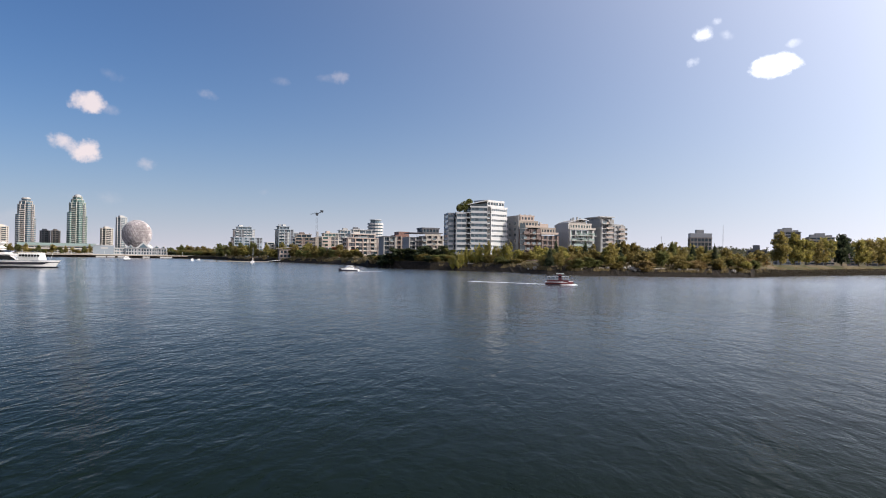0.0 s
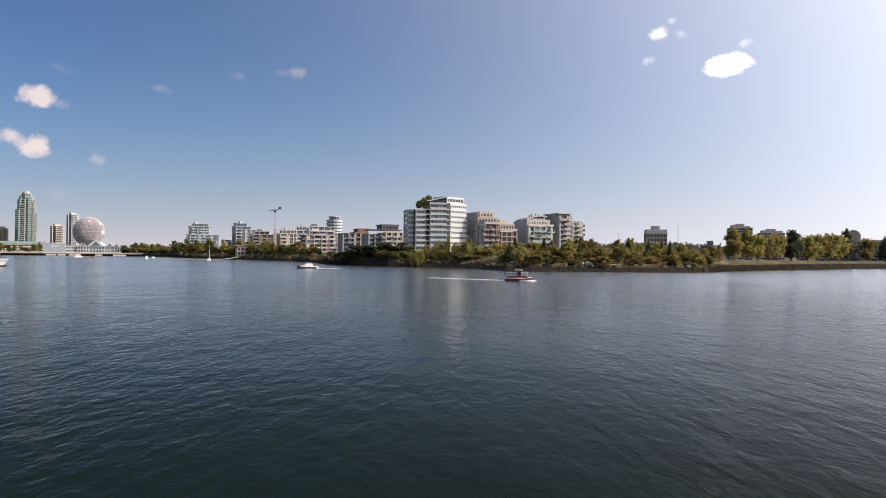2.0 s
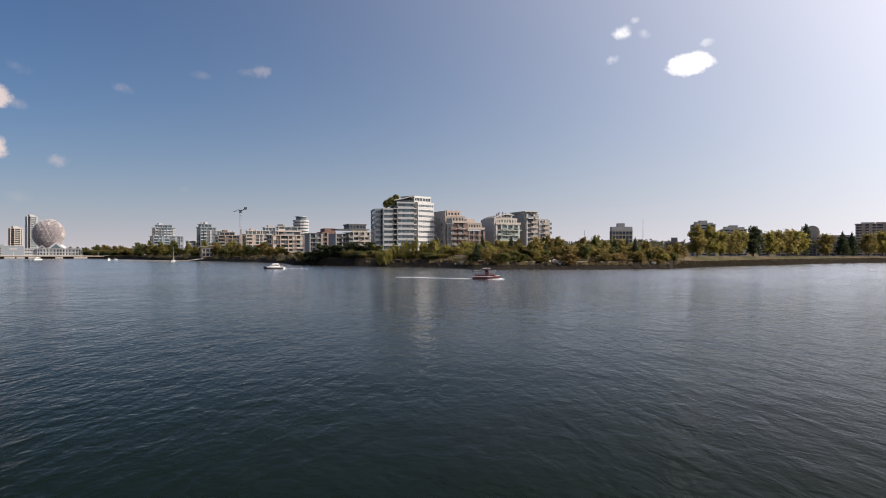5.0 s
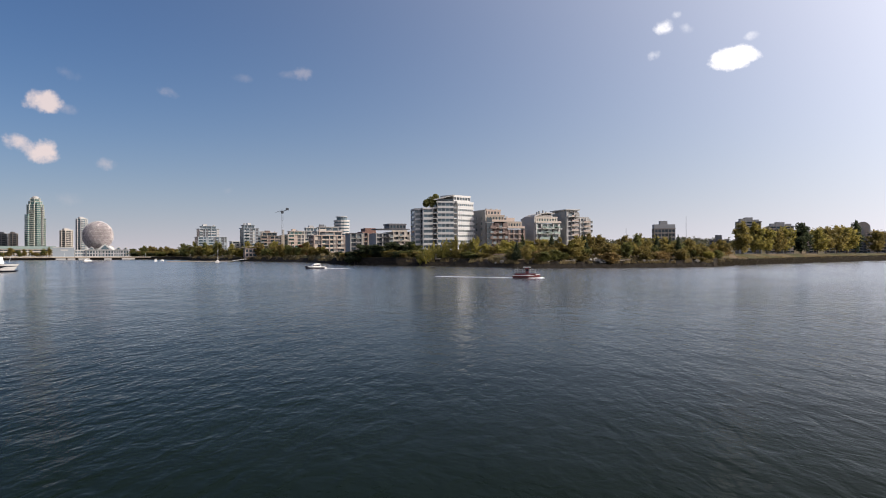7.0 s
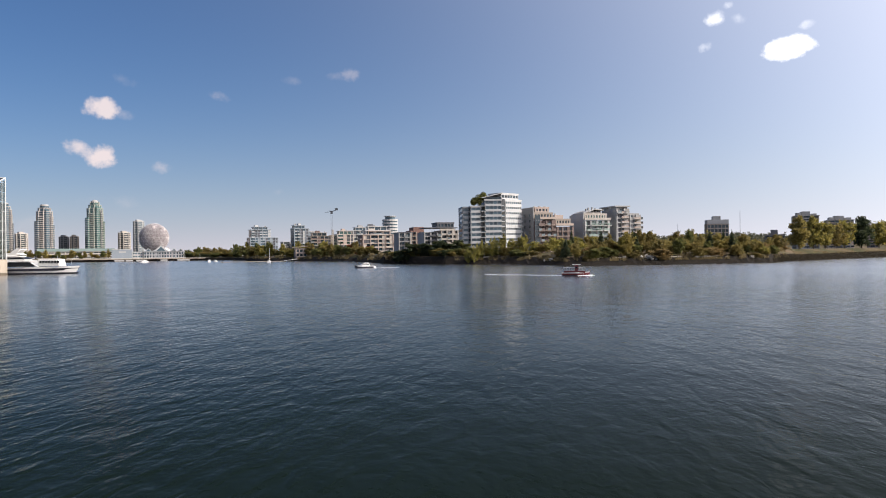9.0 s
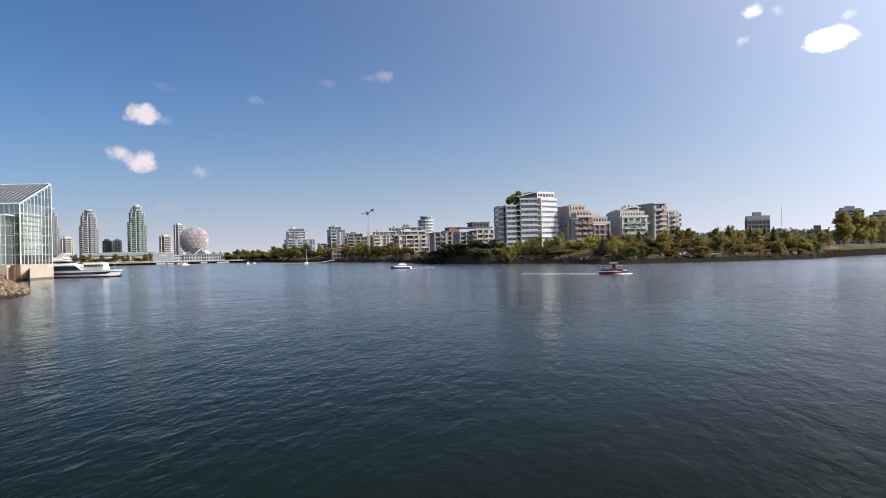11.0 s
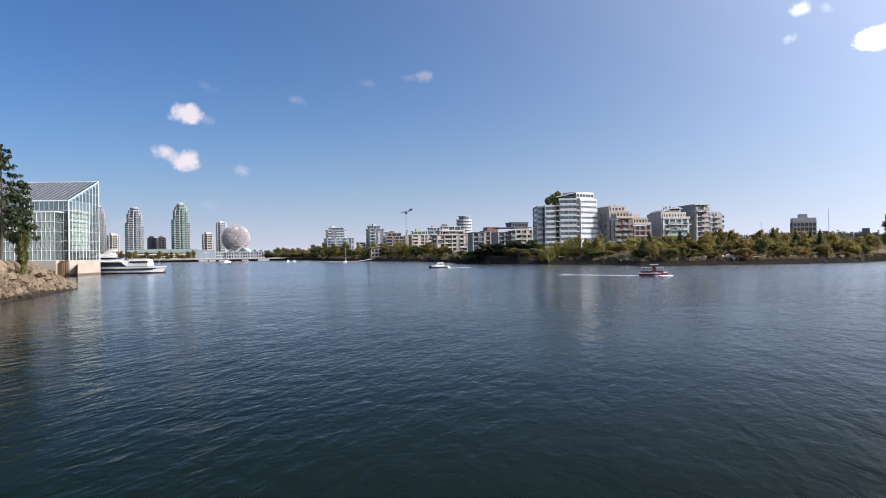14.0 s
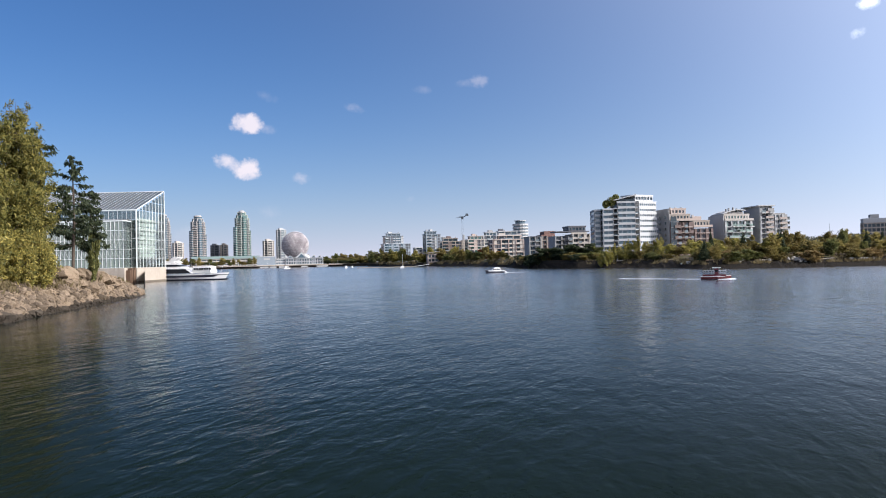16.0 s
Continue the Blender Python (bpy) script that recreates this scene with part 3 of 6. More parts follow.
def storey_wall(h, m, w, z0, floors, fh, bays, frame, infill, glass):
    """A wall of deep floor slabs, piers, windows, solid panels, dark boxes for loggia shade, and balconies, mixed bay
    by bay.
    """
    bw = w / bays
    plan = [rnd.choice("wwpbl") for _ in range(bays)]
    for f in range(floors):
        z = z0 + f * fh
        bx(h, "floor_slab", m, -0.1, w + 0.1, -0.9, -0.02, z - 0.22, z + 0.22, frame)
        for i in range(bays):
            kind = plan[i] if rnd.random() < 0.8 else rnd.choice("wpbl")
            x0, x1 = i * bw + 0.2, (i + 1) * bw - 0.2
            if kind == "p":
                bx(h, "wall_panel", m, x0, x1, -0.5, -0.02, z + 0.22, z + fh - 0.22, infill)
            elif kind == "w":
                bx(h, "sill_wall", m, x0, x1, -0.5, -0.02, z + 0.22, z + 1.0, infill)
                bx(h, "window", m, x0, x1, -0.3, -0.02, z + 1.004, z + fh - 0.22, glass)
            elif kind == "b":
                deck = bx(h, "balcony", m, x0 - 0.2, x1 + 0.2, -2.2, -0.9, z - 0.2, z + 0.2, frame)
                under(bx(h, "balustrade", m, x0 - 0.2, x1 + 0.2, -2.2, -2.05, z + 0.204, z + 1.2, rnd.choice([infill, "rail"])), deck)
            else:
                # no open recess: the loggia's shade is a charcoal box
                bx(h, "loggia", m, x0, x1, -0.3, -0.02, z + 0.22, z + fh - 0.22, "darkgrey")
    for i in range(0, bays + 1, 2):
        x = min(max(i * bw, 0.3), w - 0.3)
        bx(h, "wall_pier", m, x - 0.3, x + 0.3, -1.0, -0.02, z0 + 0.23, z0 + floors * fh, frame)


def midrise(h, m, w, dp, z0, floors, fh, frame, infill, glass, crown=True, sides=("front", "right")):
    """A mid-rise block with an overhanging roof slab, a set-back penthouse under a thin roof on posts, and plant."""
    top = z0 + floors * fh
    bx(h, "core", m, 0.02, w - 0.02, 0.02, dp, 0, top, glass)
    for side in sides:
        length = w if side == "front" else dp
        storey_wall(h, m @ face_of(side, w, dp), length, z0, floors, fh, max(int(length / 2.9), 2), frame, infill, glass)
    bx(h, "roof", m, -0.6, w + 0.6, -1.1, dp + 0.3, top, top + 0.6, frame)
    if crown:
        a, b = w * rnd.uniform(0.05, 0.2), w * rnd.uniform(0.7, 0.92)
        bx(h, "penthouse", m, a, b, 2.2, dp - 2, top + 0.604, top + 3.2, glass)
        bx(h, "penthouse_roof", m, a - 0.8, b + 0.8, 1.0, dp - 1.5, top + 3.204, top + 3.7, frame)
        for k in range(4):
            x = a + (b - a) * k / 3
            bx(h, "roof_post", m, x - 0.2, x + 0.2, 1.3, 1.7, top + 0.604, top + 3.2, frame)
        x = rnd.uniform(a, (a + b) / 2)
        bx(h, "lift_house", m, x, x + w * 0.2, 4, dp - 4, top + 3.704, top + 5.6, infill)
        for _ in range(3):
            x = rnd.uniform(a, b)
            bx(h, "roof_vent", m, x, x + 0.7, 5, 6, top + 3.704, top + rnd.uniform(4.4, 5.6), "grey")
    return top


# the white terraced block by the shore
white = house("apartment_building", -0.97, 352, 9, "white terraced apartment building with ribbon windows and a roof garden", k=1.22)
WF = dict(sill=0.94, head=0.14, pier=0.12)
block(white, shift(-3.3, 3.2), 2.6, 12, G, 9, 2.35, "white", "glass_blue", front=1, side=4, sides=("front", "left"), **WF)
bx(white, "recessed_bay", ID, -0.75, 0.0, 3.6, 12, 0, 25.6, "darkgrey")
block(white, shift(0, 0), 4.6, 15, G, 9, 2.37, "white", "glass_blue", front=2, side=4, sides=("front", "left"), **WF)
bx(white, "recessed_bay", ID, 4.6, 6.6, 2.6, 12, 0, 27.5, "darkgrey")
block(white, shift(6.6, 0.25), 7.9, 15, G, 10, 2.44, "white", "glass_blue", front=4, side=4, sides=("front",), **WF)
RF = shift(14.5, 0.25) @ pose(0, 0, 0, 0, 0, 35)
bx(white, "recessed_bay", RF, 0.0, 2.3, 2.2, 10, 0, 29.2, "darkgrey")
block(white, RF @ shift(2.3, 0), 10.8, 10, G, 10, 2.44, "white", "glass_blue", front=8, side=4, sides=("front", "right"), sill=1.12, head=0.36, pier=0.3)


def terrace(m, x0, x1, y0, y1, z, edge):
    """One balcony of the white block with its glass edge."""
    deck = bx(white, "balcony", m, x0, x1, y0, y1, z - 0.1, z + 0.14, "white")
    mat, up = ("white", 0.72) if edge == "right" else ("glass", 0.6)
    rail_box = {"front": (x0, x1, y0, y0 + 0.08), "right": (x1 - 0.1, x1, y0, y1)}[edge]
    under(bx(white, "balustrade", m, *rail_box, z + 0.144, z + up, mat), deck)
    if edge == "right":
        under(bx(white, "balustrade", m, x0, x1, y0, y0 + 0.1, z + 0.144, z + up, mat), deck)


for f in range(1, 10):
    z = G + f * 2.44
    terrace(ID, 4.45, 6.75, -0.9, 2.6, z - 0.1 * f / 10, "front")
    terrace(RF, 0.1, 2.2, 0.1, 2.2, z, "front")
    terrace(RF, 13.15, 15.6 - 0.16 * f, 0.4, 4.5, z, "right")
    if f < 9:
        terrace(ID, -0.9, 0.3, 2.4, 3.6, z, "front")
# top storey under a roof that climbs towards the corner
block(white, RF @ shift(0.6, 0.9), 11.4, 8, 30.0, 1, 2.2, "white", "glass", front=6, side=4, base=False, sides=("front", "right"), sill=0.6, head=0.3, pier=0.3)
bx(white, "top_storey", ID, 7.0, 14.4, 1.4, 12, 30.0, 31.0, "glass")
bm = bmesh.new()
vs = [bm.verts.new(p) for p in ((5.0, -0.2, 30.3), (14.8, -0.2, 32.5), (14.8, 12, 32.5), (5.0, 12, 30.3), (5.0, -0.2, 30.65), (14.8, -0.2, 32.95), (14.8, 12, 32.95), (5.0, 12, 30.65))]
for fc in ((3, 2, 1, 0), (4, 5, 6, 7), (0, 1, 5, 4), (1, 2, 6, 5), (2, 3, 7, 6), (3, 0, 4, 7)):
    bm.faces.new([vs[i] for i in fc])
part("climbing_roof", bm, M["white"], white)
# planters' shrubs on its roof stand as things of their own
for x, y, s, z in ((1.6, 1.6, 3.0, 26.9), (4.2, 1.9, 4.2, 26.9), (6.3, 3.0, 3.2, 29.4)):
    sh = tree("topiary", 3 + int(s), s * 1.25, s, "green_leaf", 2600, 0.2, "round clipped evergreen shrub on a roof terrace", "shrub")
    sh.matrix_basis = Matrix.Translation(white.matrix_basis @ Vector((x, y, z - 0.1))) @ Matrix.Scale(1.22, 4)

shelter = thing("waterside_shelter", at(-1.25, 349, ground_z(-1.25, 349)), 5, "white open shelter on posts beside the sea wall", "shelter")
bx(shelter, "roof", ID, -4.2, 4.2, -1.6, 1.6, 2.6, 2.85, "white")
for x in (-4.0, -2.0, 0.0, 2.0, 4.0):
    for y in (-1.4, 1.3):
        bx(shelter, "post", ID, x - 0.1, x + 0.1, y - 0.1, y + 0.1, -0.3, 2.596, "white")

brown = house("apartment_building", -5.66, 362, 25, "brown brick apartment block with white upper storeys", k=1.22)
for x0, w, y, n_f, fh in ((0.0, 10.6, 0.0, 6, 2.54), (11.6, 8.6, 0.2, 5, 2.44)):
    bx(brown, "core", ID, x0, x0 + w, y + 0.02, 13.4, 0, G + n_f * fh, "brown")
    storey_wall(brown, shift(x0, y), w, G, n_f, fh, round(w / 1.5), "brown", "brown", "glass")
    storey_wall(brown, shift(x0, y) @ face_of("right", w, 13), 13, G, n_f, fh, 5, "brown", "brown", "glass")
    for f in range(n_f):
        bx(brown, "sill_course", ID, x0 + 0.05, x0 + w - 0.05, y - 1.06, y - 0.91, G + f * fh + 0.24, G + f * fh + 0.5, "beige", "pale window sill course")
bx(brown, "stair_core", ID, 10.6, 11.6, 1.2, 13, 0, 22.6, "darkgrey")
block(brown, shift(0.6, 1.3), 9.6, 11.8, 20.9, 1, 2.3, "taupe", "glass", front=6, side=4, base=False, sides=("front", "right"), sill=0.7)
block(brown, shift(12.0, 1.3), 7.6, 11.0, 17.9, 1, 2.3, "taupe", "glass", front=5, side=4, base=False, sides=("front", "right"), sill=0.7)
for x0, x1, y, z in ((0.0, 10.9, -0.9, 20.55), (11.4, 20.5, -0.7, 17.5)):
    bx(brown, "terrace_slab", ID, x0, x1, y, 1.25, z, z + 0.3, "taupe")
    bx(brown, "terrace_rail", ID, x0, x1, y, y + 0.1, z + 0.304, z + 1.1, "beige")
block(brown, shift(2.2, 3.4), 7.0, 8.6, 24.0, 1, 1.9, "beige", "glass", front=4, side=3, base=False, sides=("front", "right"), sill=0.5)
bx(brown, "penthouse", ID, 12.8, 17.5, 4.2, 10, 21.0, 22.8, "beige")
bx(brown, "glass_bay", ID, -0.1, 2.6, -1.5, -1.08, 0, 22.4, "glass", "dark glazed corner bay")
for f in range(7):
    bx(brown, "bay_transom", ID, -0.15, 2.65, -1.56, -1.5, G + f * 2.54, G + f * 2.54 + 0.12, "grey")
for x in (3.0, 5.6, 8.4, 14.0):
    bx(brown, "roof_vent", ID, x, x + 0.8, 6, 7, 22.0, 27.2 if x < 10 else 23.6, "lightgrey")
bx(brown, "end_wall", ID, -0.35, 0.0, 0.0, 13.6, 0, 26.3, "grey")
for f in range(7):
    bx(brown, "window", ID, -0.42, -0.36, 3.0, 4.4, G + f * 2.7 + 0.9, G + f * 2.7 + 2.1, "glass")
    bx(brown, "window", ID, -0.42, -0.36, 9.0, 10.4, G + f * 2.7 + 0.9, G + f * 2.7 + 2.1, "glass")

green = house("apartment_building", -9.34, 375, 27, "sea-green glass apartment block with a curved pale roof", k=1.22)
bx(green, "core", ID, 0, 12.8, 0.02, 15, 0, G + 15.3, "green_panel")
storey_wall(green, ID, 12.8, G, 6, 2.54, 8, "lightgrey", "green_panel", "glass_green")
storey_wall(green, face_of("right", 12.8, 15), 15, G, 6, 2.54, 6, "lightgrey", "green_panel", "glass_green")
bx(green, "end_wall", ID, -0.4, 0.0, 0.0, 15, 0, 23.0, "lightgrey")
for f in range(6):
    a, z = (f * 3.1) % 4.0, G + f * 2.54
    tray = bx(green, "balcony", ID, 0.3 + a, 8.4 + a, -2.2, -0.92, z - 0.1, z + 0.12, "lightgrey")
    under(bx(green, "balustrade", ID, 0.3 + a, 8.4 + a, -2.2, -2.1, z + 0.124, z + 0.95, "green_panel", "sea-green glass balustrade"), tray)
block(green, shift(0.6, 0.9), 11.8, 13, 20.8, 1, 2.0, "cream", "glass_green", front=8, side=4, base=False, sides=("front", "right"), sill=0.6)
bx(green, "terrace_slab", ID, -0.2, 13.8, -1.3, 0.85, 20.3, 20.6, "cream")
bx(green, "terrace_rail", ID, -0.2, 13.8, -1.3, -1.2, 20.604, 21.3, "cream")
bm = bmesh.new()
prof = [(0.6 + 11.2 * i / 12, 23.7 + 2.0 * math.sin(math.pi * (0.02 + 0.68 * i / 12))) for i in range(13)]
rows = []
for y in (2.0, 13.6):
    rows.append([bm.verts.new((x, y, z)) for x, z in prof] + [bm.verts.new((x, y, z - 0.4)) for x, z in reversed(prof)])
for i in range(26):
    bm.faces.new((rows[0][i], rows[0][(i + 1) % 26], rows[1][(i + 1) % 26], rows[1][i]))
bm.faces.new(rows[0])
bm.faces.new(list(reversed(rows[1])))
bmesh.ops.recalc_face_normals(bm, faces=bm.faces)
part("curved_roof", bm, M["lightgrey"], green)
bx(green, "plant_room", ID, 1.6, 11.0, 3, 12, 22.9, 24.4, "cream")
for x in (3.2, 4.4, 6.5, 8.2, 9.6, 10.6):
    bx(green, "roof_vent", ID, x, x + 0.5, 4, 5, 24.4, 26.6 - 0.09 * (x - 6) ** 2 + (x % 1.0) * 0.4, "grey")

slab = house("apartment_building", -11.65, 388, 27, "tall grey concrete apartment slab with stacked balconies", k=1.22)
for x0, w, y, n_f, fh in ((0.0, 6.2, 0.0, 9, 2.372), (7.3, 5.6, 0.5, 8, 2.287)):
    bx(slab, "core", ID, x0, x0 + w, y + 0.02, 14.5, 0, G + n_f * fh + 0.7, "grey")
    storey_wall(slab, shift(x0, y), w, G, n_f, fh, 3, "lightgrey", "grey", "glass")
    storey_wall(slab, shift(x0, y) @ face_of("right", w, 14), 14, G, n_f, fh, 5, "grey", "grey", "glass")
    for f in range(1, n_f):
        deck = bx(slab, "balcony", ID, x0 + w * 0.36, x0 + w - 0.1, y - 1.9, y - 0.92, G + f * fh - 0.1, G + f * fh + 0.12, "lightgrey")
        under(bx(slab, "balustrade", ID, x0 + w * 0.36, x0 + w - 0.1, y - 1.9, y - 1.8, G + f * fh + 0.124, G + f * fh + 0.9, "beige"), deck)
bx(slab, "end_wall", ID, -0.4, 0.0, -0.9, 15, 0, 27.4, "grey")
bx(slab, "roof_slab", ID, -1.2, 7.0, -1.6, 16, 27.0, 27.5, "lightgrey")
bx(slab, "stair_core", ID, 6.4, 7.2, 1, 14, 0, 24.5, "darkgrey")

# dark stepped block with green terraces left of the white one
terr = house("apartment_building", 2.6, 398, 14, "stepped dark glass apartment block with planted beige terraces", k=1.22)
bx(terr, "core", ID, 0, 9, 0.02, 14, 0, G + 11.5, "grey")
storey_wall(terr, ID, 9.0, G, 5, 2.3, 5, "grey", "darkgrey", "glass")
bx(terr, "core", ID, 9.1, 18.5, -0.58, 14, 0, G + 12.4, "cream")
storey_wall(terr, shift(9.1, -0.6), 9.4, G, 5, 2.48, 6, "cream", "cream", "glass")
for f in range(1, 6):
    z = G + f * 2.48
    x0 = 8.7 - 0.25 * (f % 2)
    bx(terr, "terrace_slab", ID, x0, 18.9 - 0.4 * f, -2.4 + 0.22 * f, -0.95, z - 0.15, z + 0.1, "cream")
    bx(terr, "terrace_rail", ID, x0, 18.9 - 0.4 * f, -2.4 + 0.22 * f, -2.3 + 0.22 * f, z + 0.104, z + 0.75, "cream")
    if f > 1:
        bx(terr, "terrace_slab", ID, 0.8 * f, 8.6, -1.6, -0.32, z - 0.5, z - 0.3, "darkgrey")
bx(terr, "canopy_roof", ID, 1.0, 18.8, 1.0, 14, 18.3, 18.8, "darkgrey")
block(terr, shift(8.0, 2.2), 9.0, 11, 18.9, 1, 1.9, "darkgrey", "glass_blue", front=5, side=4, base=False, sides=("front",), sill=0.3)
redb = house("apartment_building", 4.5, 430, 12, "low brown and red brick apartment block with dark glazing", k=1.22)
bx(redb, "core", ID, 0, 7, 0.02, 13, 0, G + 12.2, "grey")
storey_wall(redb, ID, 7.0, G, 5, 2.4, 4, "grey", "darkgrey", "glass_blue")
bx(redb, "roof", ID, -0.4, 7.4, -1.0, 13, G + 12.204, G + 12.6, "darkgrey")
bx(redb, "core", ID, 7.1, 15.1, 0.42, 13, 0, G + 13.4, "red")
storey_wall(redb, shift(7.1, 0.4), 8.0, G, 5, 2.56, 5, "taupe", "red", "glass")
bx(redb, "upper_wall", ID, 9.0, 15.0, 0.8, 12, G + 13.404, G + 15.4, "red")

longb = house("apartment_building", 7.15, 610, 14, "long beige stucco apartment building with recessed balconies")
def shore_block(az, d, turn, label):
    return house("apartment_building", az, d, turn, label)


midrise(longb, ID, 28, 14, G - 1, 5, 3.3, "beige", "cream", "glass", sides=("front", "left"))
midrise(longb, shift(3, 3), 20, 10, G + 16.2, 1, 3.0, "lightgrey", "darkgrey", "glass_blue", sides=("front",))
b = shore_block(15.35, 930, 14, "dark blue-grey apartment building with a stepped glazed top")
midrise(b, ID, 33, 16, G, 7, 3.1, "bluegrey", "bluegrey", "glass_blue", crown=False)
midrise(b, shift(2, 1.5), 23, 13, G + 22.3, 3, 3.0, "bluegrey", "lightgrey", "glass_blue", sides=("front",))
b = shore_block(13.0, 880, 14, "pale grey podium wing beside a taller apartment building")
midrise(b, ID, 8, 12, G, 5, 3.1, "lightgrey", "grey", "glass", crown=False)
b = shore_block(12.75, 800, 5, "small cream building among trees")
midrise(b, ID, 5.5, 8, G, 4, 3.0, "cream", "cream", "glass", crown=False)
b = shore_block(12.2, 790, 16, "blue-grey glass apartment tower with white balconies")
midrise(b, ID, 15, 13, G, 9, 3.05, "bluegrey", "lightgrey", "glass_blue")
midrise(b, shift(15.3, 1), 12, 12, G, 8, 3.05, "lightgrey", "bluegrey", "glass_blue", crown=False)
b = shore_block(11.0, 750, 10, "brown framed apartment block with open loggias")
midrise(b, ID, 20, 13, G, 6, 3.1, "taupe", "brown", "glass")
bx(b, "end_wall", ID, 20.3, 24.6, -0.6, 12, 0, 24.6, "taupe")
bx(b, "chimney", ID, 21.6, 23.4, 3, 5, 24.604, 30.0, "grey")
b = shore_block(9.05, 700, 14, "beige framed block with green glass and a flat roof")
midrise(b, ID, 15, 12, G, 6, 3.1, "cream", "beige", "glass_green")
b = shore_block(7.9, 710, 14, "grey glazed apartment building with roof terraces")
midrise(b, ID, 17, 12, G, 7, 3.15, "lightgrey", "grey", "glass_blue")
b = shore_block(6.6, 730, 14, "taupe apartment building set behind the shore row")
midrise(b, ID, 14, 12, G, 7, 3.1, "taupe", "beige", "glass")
b = house("apartment_building", 5.5, 780, 18, "round pale apartment tower with ring balconies")
ring = [(8 + math.cos(k * math.tau / 16) * 7.4, 7 + math.sin(k * math.tau / 16) * 7.4) for k in range(16)]
prism(b, "glazed_core", ring, 0, G + 36, "glass_blue")
stack(b, "ring_balcony", [(8 + (x - 8) * 1.1, 7 + (y - 7) * 1.1) for x, y in ring], 12, G + 1.0, 3.1, 1.8, "lightgrey")
prism(b, "penthouse", [(8 + (x - 8) * 0.72, 7 + (y - 7) * 0.72) for x, y in ring], G + 36.004, G + 39.0, "glass_blue")
prism(b, "roof_disc", [(8 + (x - 8) * 0.85, 7 + (y - 7) * 0.85) for x, y in ring], G + 39.004, G + 39.6, "lightgrey")

# long low market hall with a bowed roof, and a float below it
market = house("market_hall", 12.1, 705, 6, "long low beige hall with a gently bowed roof", "hall")
block(market, ID, 40, 12, 3.6, 2, 3.7, "beige", "glass", front=12, side=3, sides=("front", "left"), sill=0.8, head=0.6, pier=0.8)
bm = bmesh.new()
rows = []
for y in (-2.0, 14.0):
    up_edge = [(-3 + 46 * i / 14, 12.3 + 1.8 * math.sin(math.pi * i / 14)) for i in range(15)]
    rows.append([bm.verts.new((x, y, z)) for x, z in up_edge] + [bm.verts.new((x, y, z - 0.5)) for x, z in reversed(up_edge)])
for i in range(30):
    bm.faces.new((rows[0][i], rows[0][(i + 1) % 30], rows[1][(i + 1) % 30], rows[1][i]))
bm.faces.new(rows[0])
bm.faces.new(list(reversed(rows[1])))
bmesh.ops.recalc_face_normals(bm, faces=bm.faces)
part("bowed_roof", bm, M["taupe"], market)
dock = thing("floating_dock", at(16.9, 650, 0), 12, "long pale floating dock with a ramp", "dock")
bx(dock, "deck", ID, -6, 44, -1.2, 1.2, 0.2, 0.7, "concrete")
for i in range(6):
    bx(dock, "mooring_post", ID, -5 + i * 9, -4.6 + i * 9, 1.25, 1.65, -1.5, 3.0, "wood_dark")
bx(dock, "ramp", Matrix.Translation((44, 0, 0.6)) @ pose(0, 0, 0, 0, -6, 30), 0, 13, -0.9, 0.9, 0, 0.25, "lightgrey")

# tower crane behind the row
crane = thing("tower_crane", at(9.44, 690, 0), 9.44, "dark steel tower crane with a short jib", "crane")
bm = bmesh.new()
for x in (-0.7, 0.7):
    for y in (-0.7, 0.7):
        limb(bm, (x, y, 4), (x, y, 42.0), 0.04, 0.04, 4)
for i in range(18):
    z = 4.5 + i * 2
    limb(bm, (-0.7, -0.7, z), (0.7, -0.7, z + 2), 0.025, 0.025, 4)
    limb(bm, (0.7, 0.7, z), (-0.7, 0.7, z + 2), 0.025, 0.025, 4)
part("mast", bm, M["crane"], crane)
bx(crane, "cab", ID, -1.1, 1.1, -1, 1, 42.004, 44.5, "crane")
bm = bmesh.new()
limb(bm, (0, 0, 44), (-6, 0, 43.0), 0.3, 0.12, 5)
limb(bm, (0, 0, 45.5), (-5.5, 0, 43.2), 0.08, 0.06, 4)
part("jib", bm, M["crane"], crane)
bm = bmesh.new()
limb(bm, (0, 0, 43.6), (4.4, 0, 45.6), 0.35, 0.35, 5)
part("counter_jib", bm, M["crane"], crane)
bx(crane, "counterweight", ID, 3.0, 5.6, -0.8, 0.8, 45.0, 47.0, "crane")

